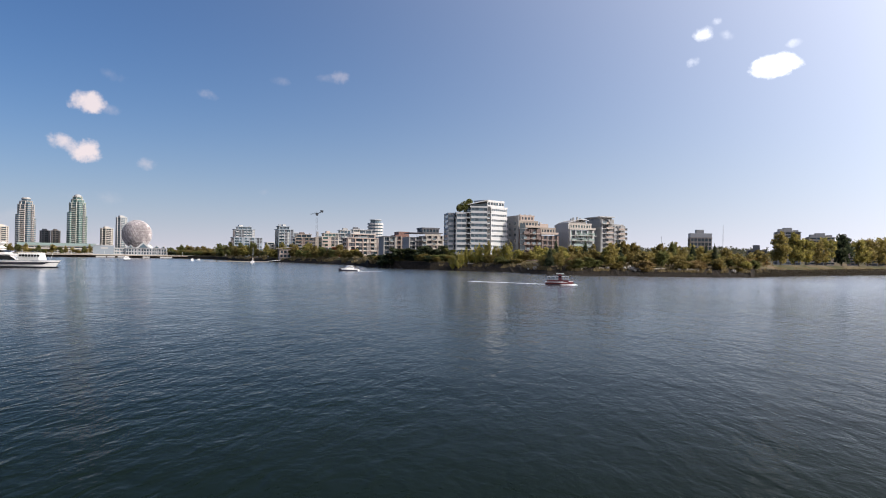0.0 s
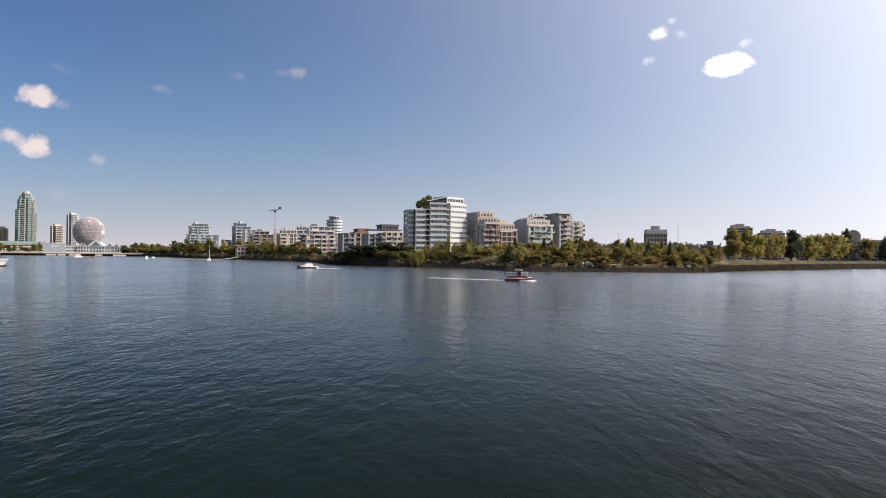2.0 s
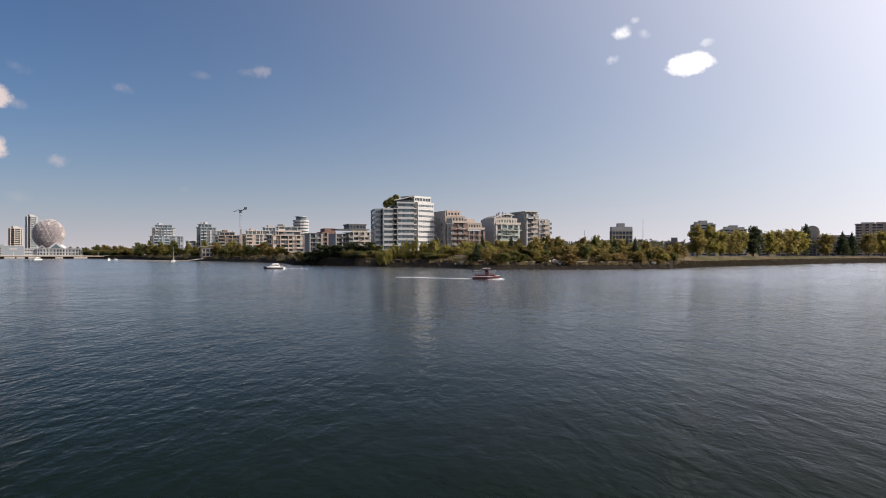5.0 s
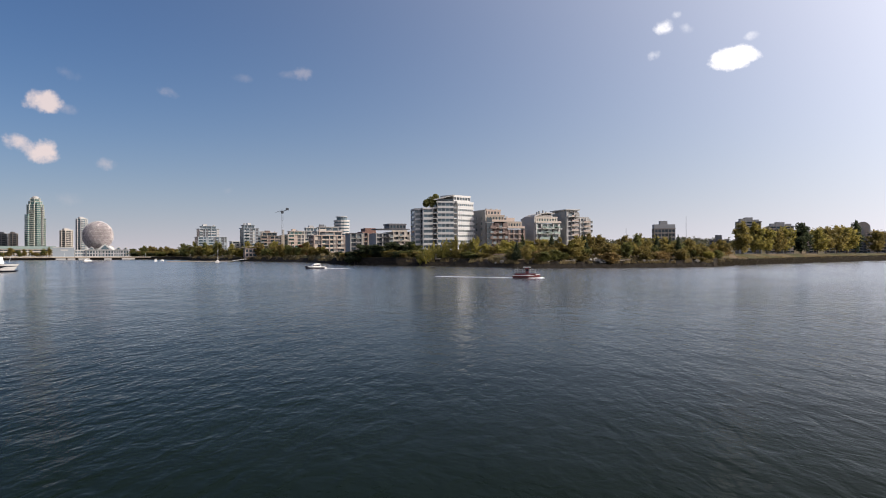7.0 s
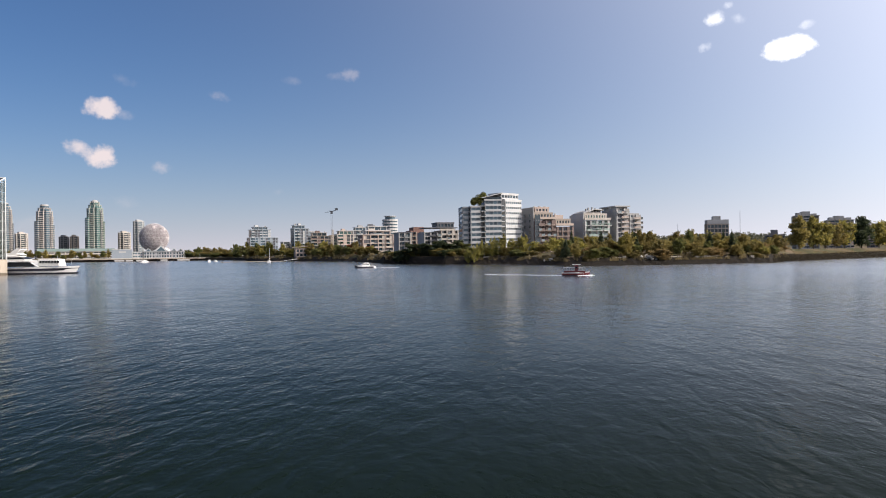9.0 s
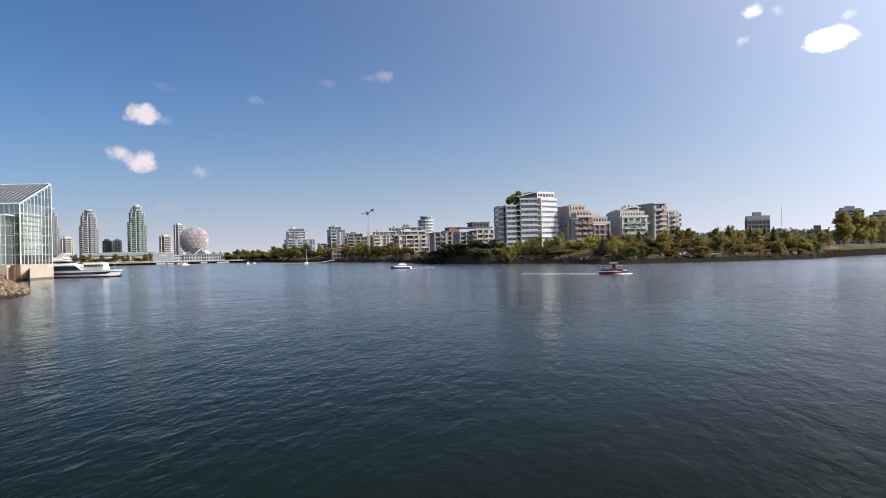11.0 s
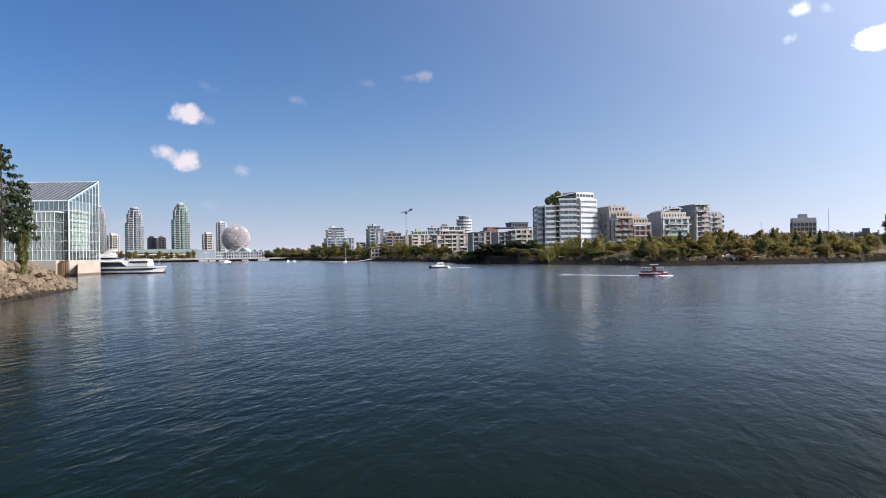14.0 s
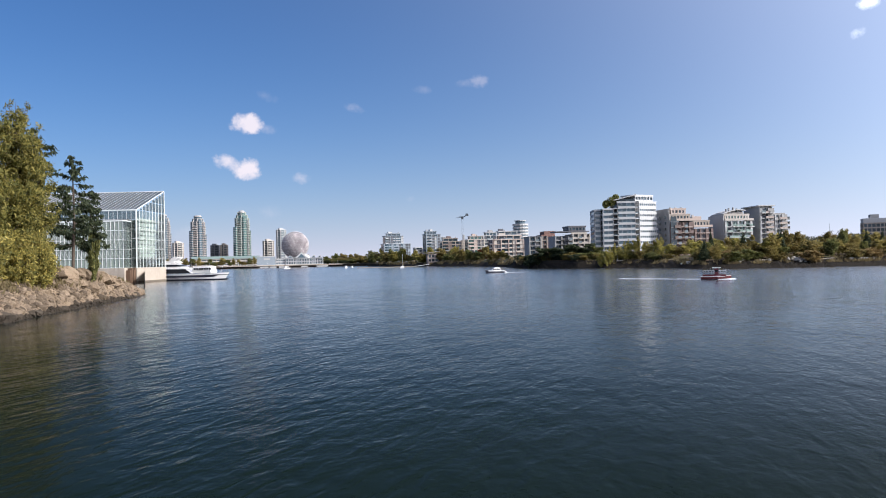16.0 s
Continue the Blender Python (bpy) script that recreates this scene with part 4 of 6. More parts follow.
# ---------------------------------------------------------------- far left: towers, dome and pier
def tower(az, d, w, floors, wall, glass, label, crown="dome", turn=20):
    """A slim residential tower: cut corners, a bowed glass bay, stacked floors and balconies, shoulders and a crown."""
    t = house("tower_block", az, d, turn, label, "tower block")
    h, a, c = floors * 3.0, w * 0.8, w * 0.75
    cx, cy, cut = a / 2, c / 2, a * 0.24
    prism(t, "glazed_core", eight(cx, cy, a - 0.8, c - 0.8, cut), 0, G + h, glass)
    stack(t, "floor_band", eight(cx, cy, a, c, cut), floors + 1, G, 3.0, 0.75, wall)
    for x, y in eight(cx, cy, a - 0.3, c - 0.3, cut):
        bx(t, "wall_pier", ID, x - 0.55, x + 0.55, y - 0.55, y + 0.55, 0, G + h + 0.9, wall)
    if not crown:
        for f in range(1, floors):
            bx(t, "balcony", ID, cut + 0.6, a * 0.55, -1.6, -0.004, G + f * 3.0 - 0.2, G + f * 3.0 + 0.75, wall)
        bx(t, "roof_house", ID, a * 0.2, a * 0.6, c * 0.2, c * 0.7, G + h + 0.38, G + h + 3.4, wall)
        bx(t, "roof_house", ID, a * 0.64, a * 0.85, c * 0.3, c * 0.6, G + h + 0.38, G + h + 2.0, "lightgrey")
        return t
    # bowed bay up the middle of the front, balconies beside it and on the cut corners
    bay = eight(cx, -0.2, a * 0.3, 4.6, 1.4)
    prism(t, "bow_window", bay, 0, G + h + 2.5, glass)
    stack(t, "bay_band", eight(cx, -0.2, a * 0.3 + 0.5, 5.0, 1.5), floors + 1, G, 3.0, 0.5, wall)
    deep = eight(cx, cy, a + 2.4, c + 2.4, cut * 1.25)
    for f in range(1, floors - 2):
        z = G + f * 3.0
        for (x0, y0), (x1, y1) in ((deep[7], deep[0]), (deep[1], deep[2])):
            bm = bmesh.new()
            limb(bm, (x0, y0, z + 0.3), (x1, y1, z + 0.3), 0.85, 0.85, 4)
            part("balcony", bm, M[wall], t)
    for x0, x1, drop in ((-a * 0.13, 0.0, 5), (a, a * 1.13, 7)):
        wing = eight((x0 + x1) / 2, cy, x1 - x0 + 0.6, c * 0.62, 0.8)
        prism(t, "wing", wing, 0, G + h - drop * 3.0, glass)
        stack(t, "wing_band", eight((x0 + x1) / 2, cy, x1 - x0 + 1.0, c * 0.66, 0.9), floors - drop, G, 3.0, 0.9, wall)
    bx(t, "service_recess", ID, a * 0.74, a * 0.84, -0.62, -0.3, G, G + h - 3, "darkgrey")
    z = G + h + 0.4
    prism(t, "penthouse", eight(cx, cy, a * 0.8, c * 0.8, cut * 0.9), z, z + 4.6, glass)
    prism(t, "cornice", eight(cx, cy, a * 0.86, c * 0.86, cut * 0.95), z + 4.604, z + 5.5, wall)
    for x, y in eight(cx, cy, a * 0.8, c * 0.8, cut * 0.9):
        bx(t, "crown_pier", ID, x - 0.5, x + 0.5, y - 0.5, y + 0.5, z, z + 4.6, wall)
    ring = [(cx + math.cos(k * math.tau / 18) * a * 0.31, cy + math.sin(k * math.tau / 18) * a * 0.31) for k in range(18)]
    drum = prism(t, "crown_drum", ring, z + 5.5, z + 8.6, glass)
    wide = [(cx + (x - cx) * 1.07, cy + (y - cy) * 1.07) for x, y in ring]
    under(prism(t, "drum_cornice", wide, z + 8.604, z + 9.3, wall), drum)
    if crown == "dome":
        bm = bmesh.new()
        bmesh.ops.create_uvsphere(bm, u_segments=18, v_segments=8, radius=1.0, matrix=shift(cx, cy, z + 9.3) @ Matrix.Diagonal((a * 0.29, a * 0.29, 4.6, 1)))
        under(part("crown_dome", bm, M["grey"], t, "grey ribbed dome", True), drum)
        for k in range(6):
            q = k * math.tau / 6
            bx(t, "crown_fin", Matrix.Translation((cx, cy, 0)) @ pose(0, 0, 0, 0, 0, math.degrees(q)), a * 0.26, a * 0.36, -0.4, 0.4, z + 5.5, z + 10.4, wall)
    else:
        under(prism(t, "crown_cap", ring, z + 9.304, z + 11.0, "grey", top=0.8), drum)
    return t


tower(25.95, 1350, 27, 27, "tower_sage", "glass_green", "slim green glass residential tower with a grey domed crown")
tower(29.0, 1350, 26, 25, "tower_wall", "glass_blue", "slim grey and blue glass residential tower with a flat round crown", crown="cap")
tower(31.25, 1370, 22, 26, "tower_wall", "glass_blue", "grey residential tower half hidden behind a glass hall", crown="cap")
tower(30.3, 1330, 20, 13, "cream", "glass", "mid-rise cream residential block", crown="")
tower(27.75, 1400, 17, 12, "darkgrey", "glass", "dark brown mid-rise block beside a pale one", crown="")
tower(27.1, 1390, 15, 12, "taupe", "glass", "taupe mid-rise block with pale balconies", crown="")
tower(24.05, 1380, 22, 14, "cream", "glass", "cream mid-rise block behind a pier", crown="")
tower(23.1, 1420, 20, 21, "lightgrey", "glass_blue", "narrow grey tower with white balconies behind a silver dome", crown="")
podium = house("terrace_row", 29.2, 1260, 0, "long low terrace of houses with teal metal roofs", "terrace")
block(podium, ID, 105, 14, G, 3, 3.4, "cream", "glass", front=14, side=3, sides=("front",), sill=1.2, head=0.5)
bm = bmesh.new()
ps = [(0, -1, 15.7), (105, -1, 15.7), (105, 15, 15.7), (0, 15, 15.7), (0, 7, 20), (105, 7, 20)]
vs = [bm.verts.new(p) for p in ps]
for fc in ((0, 1, 5, 4), (2, 3, 4, 5), (1, 2, 5), (3, 0, 4), (3, 2, 1, 0)):
    bm.faces.new([vs[i] for i in fc])
part("pitched_roof", bm, M["teal_roof"], podium)

dome = thing("geodesic_dome", at(21.9, 1165, 33.2), 21.73, "large silver geodesic dome of polished triangular panels", "dome")
bm = bmesh.new()
bmesh.ops.create_icosphere(bm, subdivisions=4, radius=19.6)
bmesh.ops.poke(bm, faces=bm.faces, offset=0.7)
bmesh.ops.split_edges(bm, edges=bm.edges)
part("panel_shell", bm, M["dome"], dome)
bm = bmesh.new()
bmesh.ops.create_icosphere(bm, subdivisions=3, radius=20.5)
bmesh.ops.wireframe(bm, faces=bm.faces, thickness=0.34, use_even_offset=True, use_replace=True)
part("strut_frame", bm, M["strut"], dome, "white tubular strut frame")

pav = house("science_pavilion", 24.3, 1150, 0, "white waterfront pavilion with glazed gables under a silver dome", "pavilion")
bx(pav, "plinth", ID, -8, 90, -1.5, 30, 2.0, 4.4, "cream")
bx(pav, "blank_hall", ID, -7, 19, 1, 24, 4.404, 16.4, "bluegrey", "plain blue-grey box hall")
bx(pav, "hall_parapet", ID, -7.3, 19.3, 0.7, 24.3, 16.404, 17.2, "lightgrey")
bx(pav, "sign_panel", ID, 2.5, 11.5, 0.8, 0.98, 12.0, 14.2, "lightgrey", "pale sign panel")
block(pav, shift(19.5, 2), 14, 22, 4.4, 2, 4.2, "lightgrey", "glass_blue", front=4, side=3, sides=("front",), sill=1.2, head=0.8, pier=0.9)
block(pav, shift(34, 0), 54, 24, 4.4, 2, 4.3, "white", "glass_blue", front=14, side=4, sides=("front", "right"), sill=0.7, head=0.7, pier=1.1)
for x0, w, h in ((36, 9, 4.5), (47, 20, 8.5), (70, 9, 4.0), (80, 7, 3.4)):
    bm = bmesh.new()
    zb = 13.8
    vs = [bm.verts.new(p) for p in ((x0, -2, zb), (x0 + w, -2, zb), (x0 + w / 2, -2, zb + h), (x0, 9, zb), (x0 + w, 9, zb), (x0 + w / 2, 9, zb + h))]
    for fc in ((0, 1, 2), (5, 4, 3), (0, 2, 5, 3), (1, 4, 5, 2), (0, 3, 4, 1)):
        bm.faces.new([vs[i] for i in fc])
    gable = part("gable", bm, M["white"], pav)
    bm = bmesh.new()
    vs = [bm.verts.new(p) for y in (-2.2, -2.02) for p in ((x0 + w * 0.2, y, zb + 0.5), (x0 + w * 0.8, y, zb + 0.5), (x0 + w / 2, y, zb + h * 0.74))]
    for fc in ((0, 1, 2), (5, 4, 3), (0, 3, 4, 1), (1, 4, 5, 2), (2, 5, 3, 0)):
        bm.faces.new([vs[i] for i in fc])
    under(part("gable_window", bm, M["glass_blue"], pav), gable)
for i in range(17):
    bx(pav, "column", ID, 34.4 + i * 3.3, 35.1 + i * 3.3, -1.4, -0.6, 4.4, 13.2, "white")
bx(pav, "arcade_beam", ID, 34, 88.6, -1.5, -0.5, 13.204, 13.8, "white")
prism(pav, "dome_seat", [(57 + math.cos(k * math.tau / 24) * 15, 14 + math.sin(k * math.tau / 24) * 15) for k in range(24)], 13.8, 18.6, "white", top=0.66)
for x, z in ((40, 18), (66, 19), (75, 17.5), (84, 17)):
    bx(pav, "roof_vent", ID, x, x + 2.4, 11, 13, 13.8, z, "cream")

pier = thing("pier", at(28.0, 1130, 0), 22.0, "long dark timber pier on piles with a pale rail", "pier")
bx(pier, "deck", ID, -10, 235, -4, 6, 2.6, 3.5, "wood_dark")
bx(pier, "deck_edge", ID, -10, 235, -4.2, -4.004, 2.9, 3.9, "concrete", "pale deck edge")
bx(pier, "back_wall", ID, -10, 235, 4.0, 5.5, -0.5, 2.596, "wood_dark")
for x, w in ((70, 12), (84, 9), (97, 14), (128, 9), (150, 16)):
    bx(pier, "landing_stage", ID, x, x + w, -9, -4.3, 0.3, 2.1, "lightgrey", "pale floating landing stage")
bx(pier, "rail_top", ID, -10, 235, -3.9, -3.7, 4.4, 4.55, "metal_white")
for i in range(46):
    bm = bmesh.new()
    bmesh.ops.create_cone(bm, segments=8, radius1=0.45, radius2=0.45, depth=4.5, cap_ends=True, matrix=shift(0, 0, 0.33))
    if i == 0:
        post_mesh = mesh_of(bm, M["wood_dark"])
    else:
        bm.free()
    p = new("timber_post", post_mesh)
    p.parent, p.location = pier, (-8 + i * 5.3, -3.2, 0)
for i in range(12):
    bx(pier, "lamp_post", ID, i * 20, i * 20 + 0.25, 2, 2.25, 3.504, 9, "metal_white")

# ---------------------------------------------------------------- right: blocks behind the park
rights = [  # az, d, turn, w, depth, top, wall, glass, floors, label
    (-17.95, 800, 8, 20.5, 16, 30.0, "grey", "glass", 5, "brownish grey office block with a pale top storey"),
    (-23.65, 740, 8, 19, 16, 33.5, "grey", "glass", 9, "grey mid-rise block with a rooftop penthouse"),
    (-25.6, 760, 8, 21, 16, 29.5, "grey", "glass", 8, "grey mid-rise block behind park trees"),
    (-27.9, 900, 0, 11, 14, 27, "beige", "glass", 6, "beige mid-rise building beyond the park"),
    (-29.0, 1000, 0, 12, 14, 28, "grey", "glass", 6, "distant grey building beyond the park"),
    (-29.75, 900, 0, 20, 14, 27.5, "brown", "glass", 6, "brown low building beyond the park"),
    (-30.9, 880, 0, 12, 12, 31, "grey", "glass", 8, "grey tower with an arched top"),
    (-31.5, 860, 0, 36, 16, 24.0, "beige", "glass", 5, "long beige low building beyond the park"),
    (-33.85, 860, 0, 60, 20, 36.5, "beige", "glass", 9, "large beige hospital-like block beyond the park"),
    (-21.7, 620, 0, 14, 10, 15, "darkgrey", "glass", 3, "low dark shed at the edge of a park"),
]
for az, d, turn, w, dp, top, wall, gl, fl, label in rights:
    h = house("office_building", az, d, turn, label, "building")
    fl = round(fl * 1.3)
    if "office" in label or "shed" in label:
        t = block(h, ID, w, dp, G, fl, (top - G) / fl, "taupe" if "office" in label else wall, gl, front=max(int(w / 3), 3), side=4, sides=("front", "left") if turn else ("front",), sill=0.9, head=0.3, pier=0.6)
    else:
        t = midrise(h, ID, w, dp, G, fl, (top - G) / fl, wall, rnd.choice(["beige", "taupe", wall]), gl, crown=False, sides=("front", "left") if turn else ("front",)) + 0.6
        for x in (0.08, 0.72):
            bx(h, "roof_house", ID, w * x, w * (x + 0.2), 2, dp - 4, t + 0.004, t + rnd.uniform(1.2, 2.6), rnd.choice([wall, "lightgrey"]))
    if "pale top" in label:
        bx(h, "top_storey", ID, 0, w, 0, dp, t + 0.004, t + 4.0, "lightgrey")
        t += 4.0
    bx(h, "plant_room", ID, w * 0.3, w * 0.65, 3, dp - 3, t + 0.004, t + (3.6 if az > -26 else 1.5), wall)
    if "arched" in label:
        bm = bmesh.new()
        arch = [(w / 2 + math.cos(math.pi * q / 12) * w * 0.56, t - 1.0 + math.sin(math.pi * q / 12) * w * 0.5) for q in range(13)]
        arch = [(w / 2 + w * 0.56, t - 12)] + arch + [(w / 2 - w * 0.56, t - 12)]
        rims = [[bm.verts.new((x, y, z)) for x, z in arch] for y in (-0.9, dp)]
        for q in range(15):
            bm.faces.new((rims[0][q], rims[0][(q + 1) % 15], rims[1][(q + 1) % 15], rims[1][q]))
        bm.faces.new(rims[0])
        bm.faces.new(list(reversed(rims[1])))
        bmesh.ops.recalc_face_normals(bm, faces=bm.faces)
        part("arched_hood", bm, M["taupe"], h)
for az, d, top in ((-20.14, 700, 38.0), (-15.96, 700, 28.0)):
    mast = thing("flag_mast", at(az, d, 0), az, "thin bare grey steel mast", "mast")
    bm = bmesh.new()
    limb(bm, (0, 0, 3), (0, 0, top), 0.35, 0.16, 8)
    part("pole", bm, M["steel"], mast)
    bx(mast, "base_plate", ID, -0.8, 0.8, -0.8, 0.8, 4.4, 4.9, "concrete")

# ---------------------------------------------------------------- glass hall on the near shore
HALL = thing("glass_hall", (-142.1, 220.1, 0), 10.8, "large glass hall with a sloping roof on a concrete quay", "hall")
EAVE, RIDGE, LEN, DEP = 23.4, 31.5, 46.0, 24.6


def pane_mat(name, col, rough, body=0.34):
    m = bpy.data.materials.new(name)
    m.use_nodes = True
    nn, ll = m.node_tree.nodes, m.node_tree.links
    pb = nn["Principled BSDF"]
    pb.inputs["Base Color"].default_value = (*col, 1)
    pb.inputs["Roughness"].default_value = rough
    pb.inputs["Transmission Weight"].default_value = 0.0
    tr = nn.new("ShaderNodeBsdfTransparent")
    tr.inputs["Color"].default_value = (0.86, 0.88, 0.86, 1)
    mx = nn.new("ShaderNodeMixShader")
    mx.inputs[0].default_value = body
    ll.new(tr.outputs[0], mx.inputs[1])
    ll.new(pb.outputs[0], mx.inputs[2])
    ll.new(mx.outputs[0], nn["Material Output"].inputs["Surface"])
    return m


M["pane"] = pane_mat("pale_green_glazing", (0.17, 0.2, 0.195), 0.06, 0.22)
M["pane_pale"] = pane_mat("pale_backed_glazing", (0.37, 0.42, 0.37), 0.15, 0.6)
M["pane_dark"] = pane_mat("smoky_grey_glazing", (0.07, 0.085, 0.085), 0.06, 0.45)
M["pane_roof"] = pane_mat("grey_roof_glazing", (0.06, 0.068, 0.07), 0.4, 0.72)
M["fender"] = material("rust_brown_fender_timber", (0.12, 0.075, 0.05), 0.9, vary=0.35, scale=1.2, bump=0.4, spec=0.08)
M["tide"] = material("weed_stained_concrete", (0.11, 0.085, 0.06), 0.8, vary=0.35, bump=0.4)
M["hall_inside"] = material("pale_hall_interior", (0.76, 0.81, 0.75), 0.8, vary=0.15)

bx(HALL, "quay_wall", ID, -LEN - 30, 0.3, -0.3, DEP + 0.4, -2, 5.0, "concrete", "stained pale concrete quay wall")
bx(HALL, "quay_wall", ID, -LEN - 30, -1.2, -6.4, -0.304, -2, 5.0, "concrete")
for k, (y0, y1, top) in enumerate(((-1.5, -0.7, 4.9), (-2.8, -2.0, 4.4), (-4.1, -3.3, 4.9), (-5.4, -4.6, 4.2))):
    bx(HALL, "timber_fender", ID, -1.1, 0.15 + 0.1 * (k % 2), y0, y1, -2, top, "fender", "rust-brown timber fender pile")
bx(HALL, "tide_band", ID, -LEN - 30, 0.34, -0.34, DEP + 0.44, -2, 0.75, "tide", "dark tide mark on a quay wall")
bx(HALL, "inner_wall", ID, -LEN, -6.0, 9, DEP - 1, 5.0, 21.0, "grey")
for k in range(9):
    bx(HALL, "blind", ID, -1.2, -1.1, 3.0, 18.5, 8.4 + k * 1.45, 9.5 + k * 1.45, "hall_inside", "pale roller blind")
for i in range(5):
    bx(HALL, "gallery_floor", ID, -LEN, -0.8, 4.0, DEP - 1, 7.8 + i * 3.1, 8.1 + i * 3.1, "hall_inside")


def bar(parent, name, p, q, r, mat):
    bm = bmesh.new()
    limb(bm, p, q, r, r, 6)
    return part(name, bm, M[mat], parent)


# gable end: panes and mullions under the sloping verge
cols = 9
for i in range(cols):
    y0, y1 = i * DEP / cols, (i + 1) * DEP / cols
    ztop = EAVE + (RIDGE - EAVE) * (y0 / DEP)
    z, k = 5.0, 0
    while z < ztop - 0.3:
        zt = min(z + 3.1, ztop - 0.1)
        bx(HALL, "glass_pane", ID, -0.06, 0.0, y0 + 0.08, y1 - 0.08, z + 0.08, zt - 0.08, "pane" if 5.2 < z < 21 and 0 < i < 7 else "pane_dark")
        z += 3.1
    bar(HALL, "mullion", (0.08, y0, 5.0), (0.08, y0, ztop), 0.085, "metal_white")
bar(HALL, "mullion", (0.08, DEP, 5.0), (0.08, DEP, RIDGE), 0.16, "metal_white")
bar(HALL, "verge_beam", (0.08, 0, EAVE), (0.08, DEP, RIDGE), 0.16, "metal_white")
bar(HALL, "corner_post", (0.1, 0, 5.0), (0.1, 0, EAVE), 0.22, "metal_white")
for k in (1, 2, 3, 4, 5):
    z = 5.0 + 3.1 * k
    bar(HALL, "transom", (0.08, 0, z), (0.08, DEP, z), 0.05, "lightgrey")
    bar(HALL, "transom", (-LEN, -0.09, z), (0, -0.09, z), 0.05, "lightgrey")
# long wall
for i in range(16):
    x0, x1 = -LEN + i * LEN / 16, -LEN + (i + 1) * LEN / 16
    for k in range(6):
        bx(HALL, "glass_pane", ID, x0 + 0.06, x1 - 0.06, 0.0, 0.06, 5.05 + k * 3.06, 5.05 + (k + 1) * 3.06 - 0.1, "pane_dark")
    bar(HALL, "mullion", (x0, -0.08, 5.0), (x0, -0.08, EAVE), 0.06, "lightgrey")
    bar(HALL, "mullion", ((x0 + x1) / 2, -0.08, 5.0), ((x0 + x1) / 2, -0.08, EAVE), 0.045, "lightgrey")
    # sloping roof
    s = math.hypot(DEP, RIDGE - EAVE)
    ang = math.degrees(math.atan2(RIDGE - EAVE, DEP))
    rm = Matrix.Translation((0, 0, EAVE)) @ pose(0, 0, 0, ang, 0, 0)
    for k in range(4):
        bx(HALL, "roof_pane", rm, x0 + 0.08, x1 - 0.08, k * s / 4 + 0.05, (k + 1) * s / 4 - 0.05, 0.0, 0.06, "pane_roof")
    for xr in (x0, (x0 + x1) / 2):
        bar(HALL, "rafter", (xr, 0, EAVE + 0.12), (xr, DEP, RIDGE + 0.12), 0.06, "lightgrey")
bar(HALL, "eave_beam", (-LEN, -0.05, EAVE), (0, -0.05, EAVE), 0.2, "metal_white")
bar(HALL, "ridge_beam", (-LEN, DEP, RIDGE), (0, DEP, RIDGE), 0.2, "metal_white")

ANNEX = thing("glass_annex", HALL.matrix_basis @ Vector((0, -6.2, 0)), 10.8, "flat-roofed glazed annexe with white diagonal bracing on a quay", "annex")
bx(ANNEX, "inner_wall", ID, -50, -2.0, 4.5, 6.0, 5.0, 18, "hall_inside")
for i in range(17):
    x0, x1 = -1.5 - (i + 1) * 2.6, -1.5 - i * 2.6
    for k in range(5):
        bx(ANNEX, "glass_pane", ID, x0 + 0.06, x1 - 0.06, 0, 0.06, 5.05 + k * 2.9, 5.05 + (k + 1) * 2.9 - 0.1, "pane_pale")
    for x in (x1, (x0 + x1) / 2):
        bar(ANNEX, "mullion", (x, -0.08, 5.0), (x, -0.08, 19.6), 0.08, "metal_white")
        for k in range(1, 4):
            a, c = (x, x - 1.3) if k % 2 else (x - 1.3, x)
            bar(ANNEX, "brace", (a, -0.2, 5.05 + k * 2.9), (c, -0.2, 5.05 + (k + 1) * 2.9), 0.045, "lightgrey")
for k in range(6):
    bar(ANNEX, "transom", (-46, -0.08, 5.05 + k * 2.9), (-1.5, -0.08, 5.05 + k * 2.9), 0.09, "metal_white")
for k in range(5):
    bx(ANNEX, "side_pane", ID, -1.5, -1.44, 0.1, 5.8, 5.05 + k * 2.9, 5.05 + (k + 1) * 2.9 - 0.1, "pane_dark")
    bar(ANNEX, "transom", (-1.4, 0, 5.0 + k * 2.9), (-1.4, 5.8, 5.0 + k * 2.9), 0.05, "lightgrey")
bx(ANNEX, "roof", ID, -46, -1.4, 0, 6, 19.6, 19.9, "metal_white")


# ---------------------------------------------------------------- boats
def hull_mesh(L, B, H, sheer, mat, z0=-0.4, chine=0.75):
    """A boat's hull along +x (bow): pointed bow, square stern, flared sides."""
    bm = bmesh.new()
    rings = []
    for i in range(13):
        f = i / 12
        half = B / 2 * min(1.0, (1 - f) * 2.6) ** 0.6
        half = max(half, 0.03)
        top = H + sheer * f ** 2
        x = -L / 2 + L * f
        rake = 0.06 * L * max(f - 0.7, 0) / 0.3
        rings.append([bm.verts.new(p) for p in ((x + rake, -half, top), (x, -half * chine, z0), (x, half * chine, z0), (x + rake, half, top))])
    for a, c in zip(rings, rings[1:]):
        for j in range(4):
            bm.faces.new((a[j], a[(j + 1) % 4], c[(j + 1) % 4], c[j]))
    bm.faces.new(rings[0])
    bm.faces.new(list(reversed(rings[-1])))
    bmesh.ops.recalc_face_normals(bm, faces=bm.faces)
    return mesh_of(bm, M[mat])


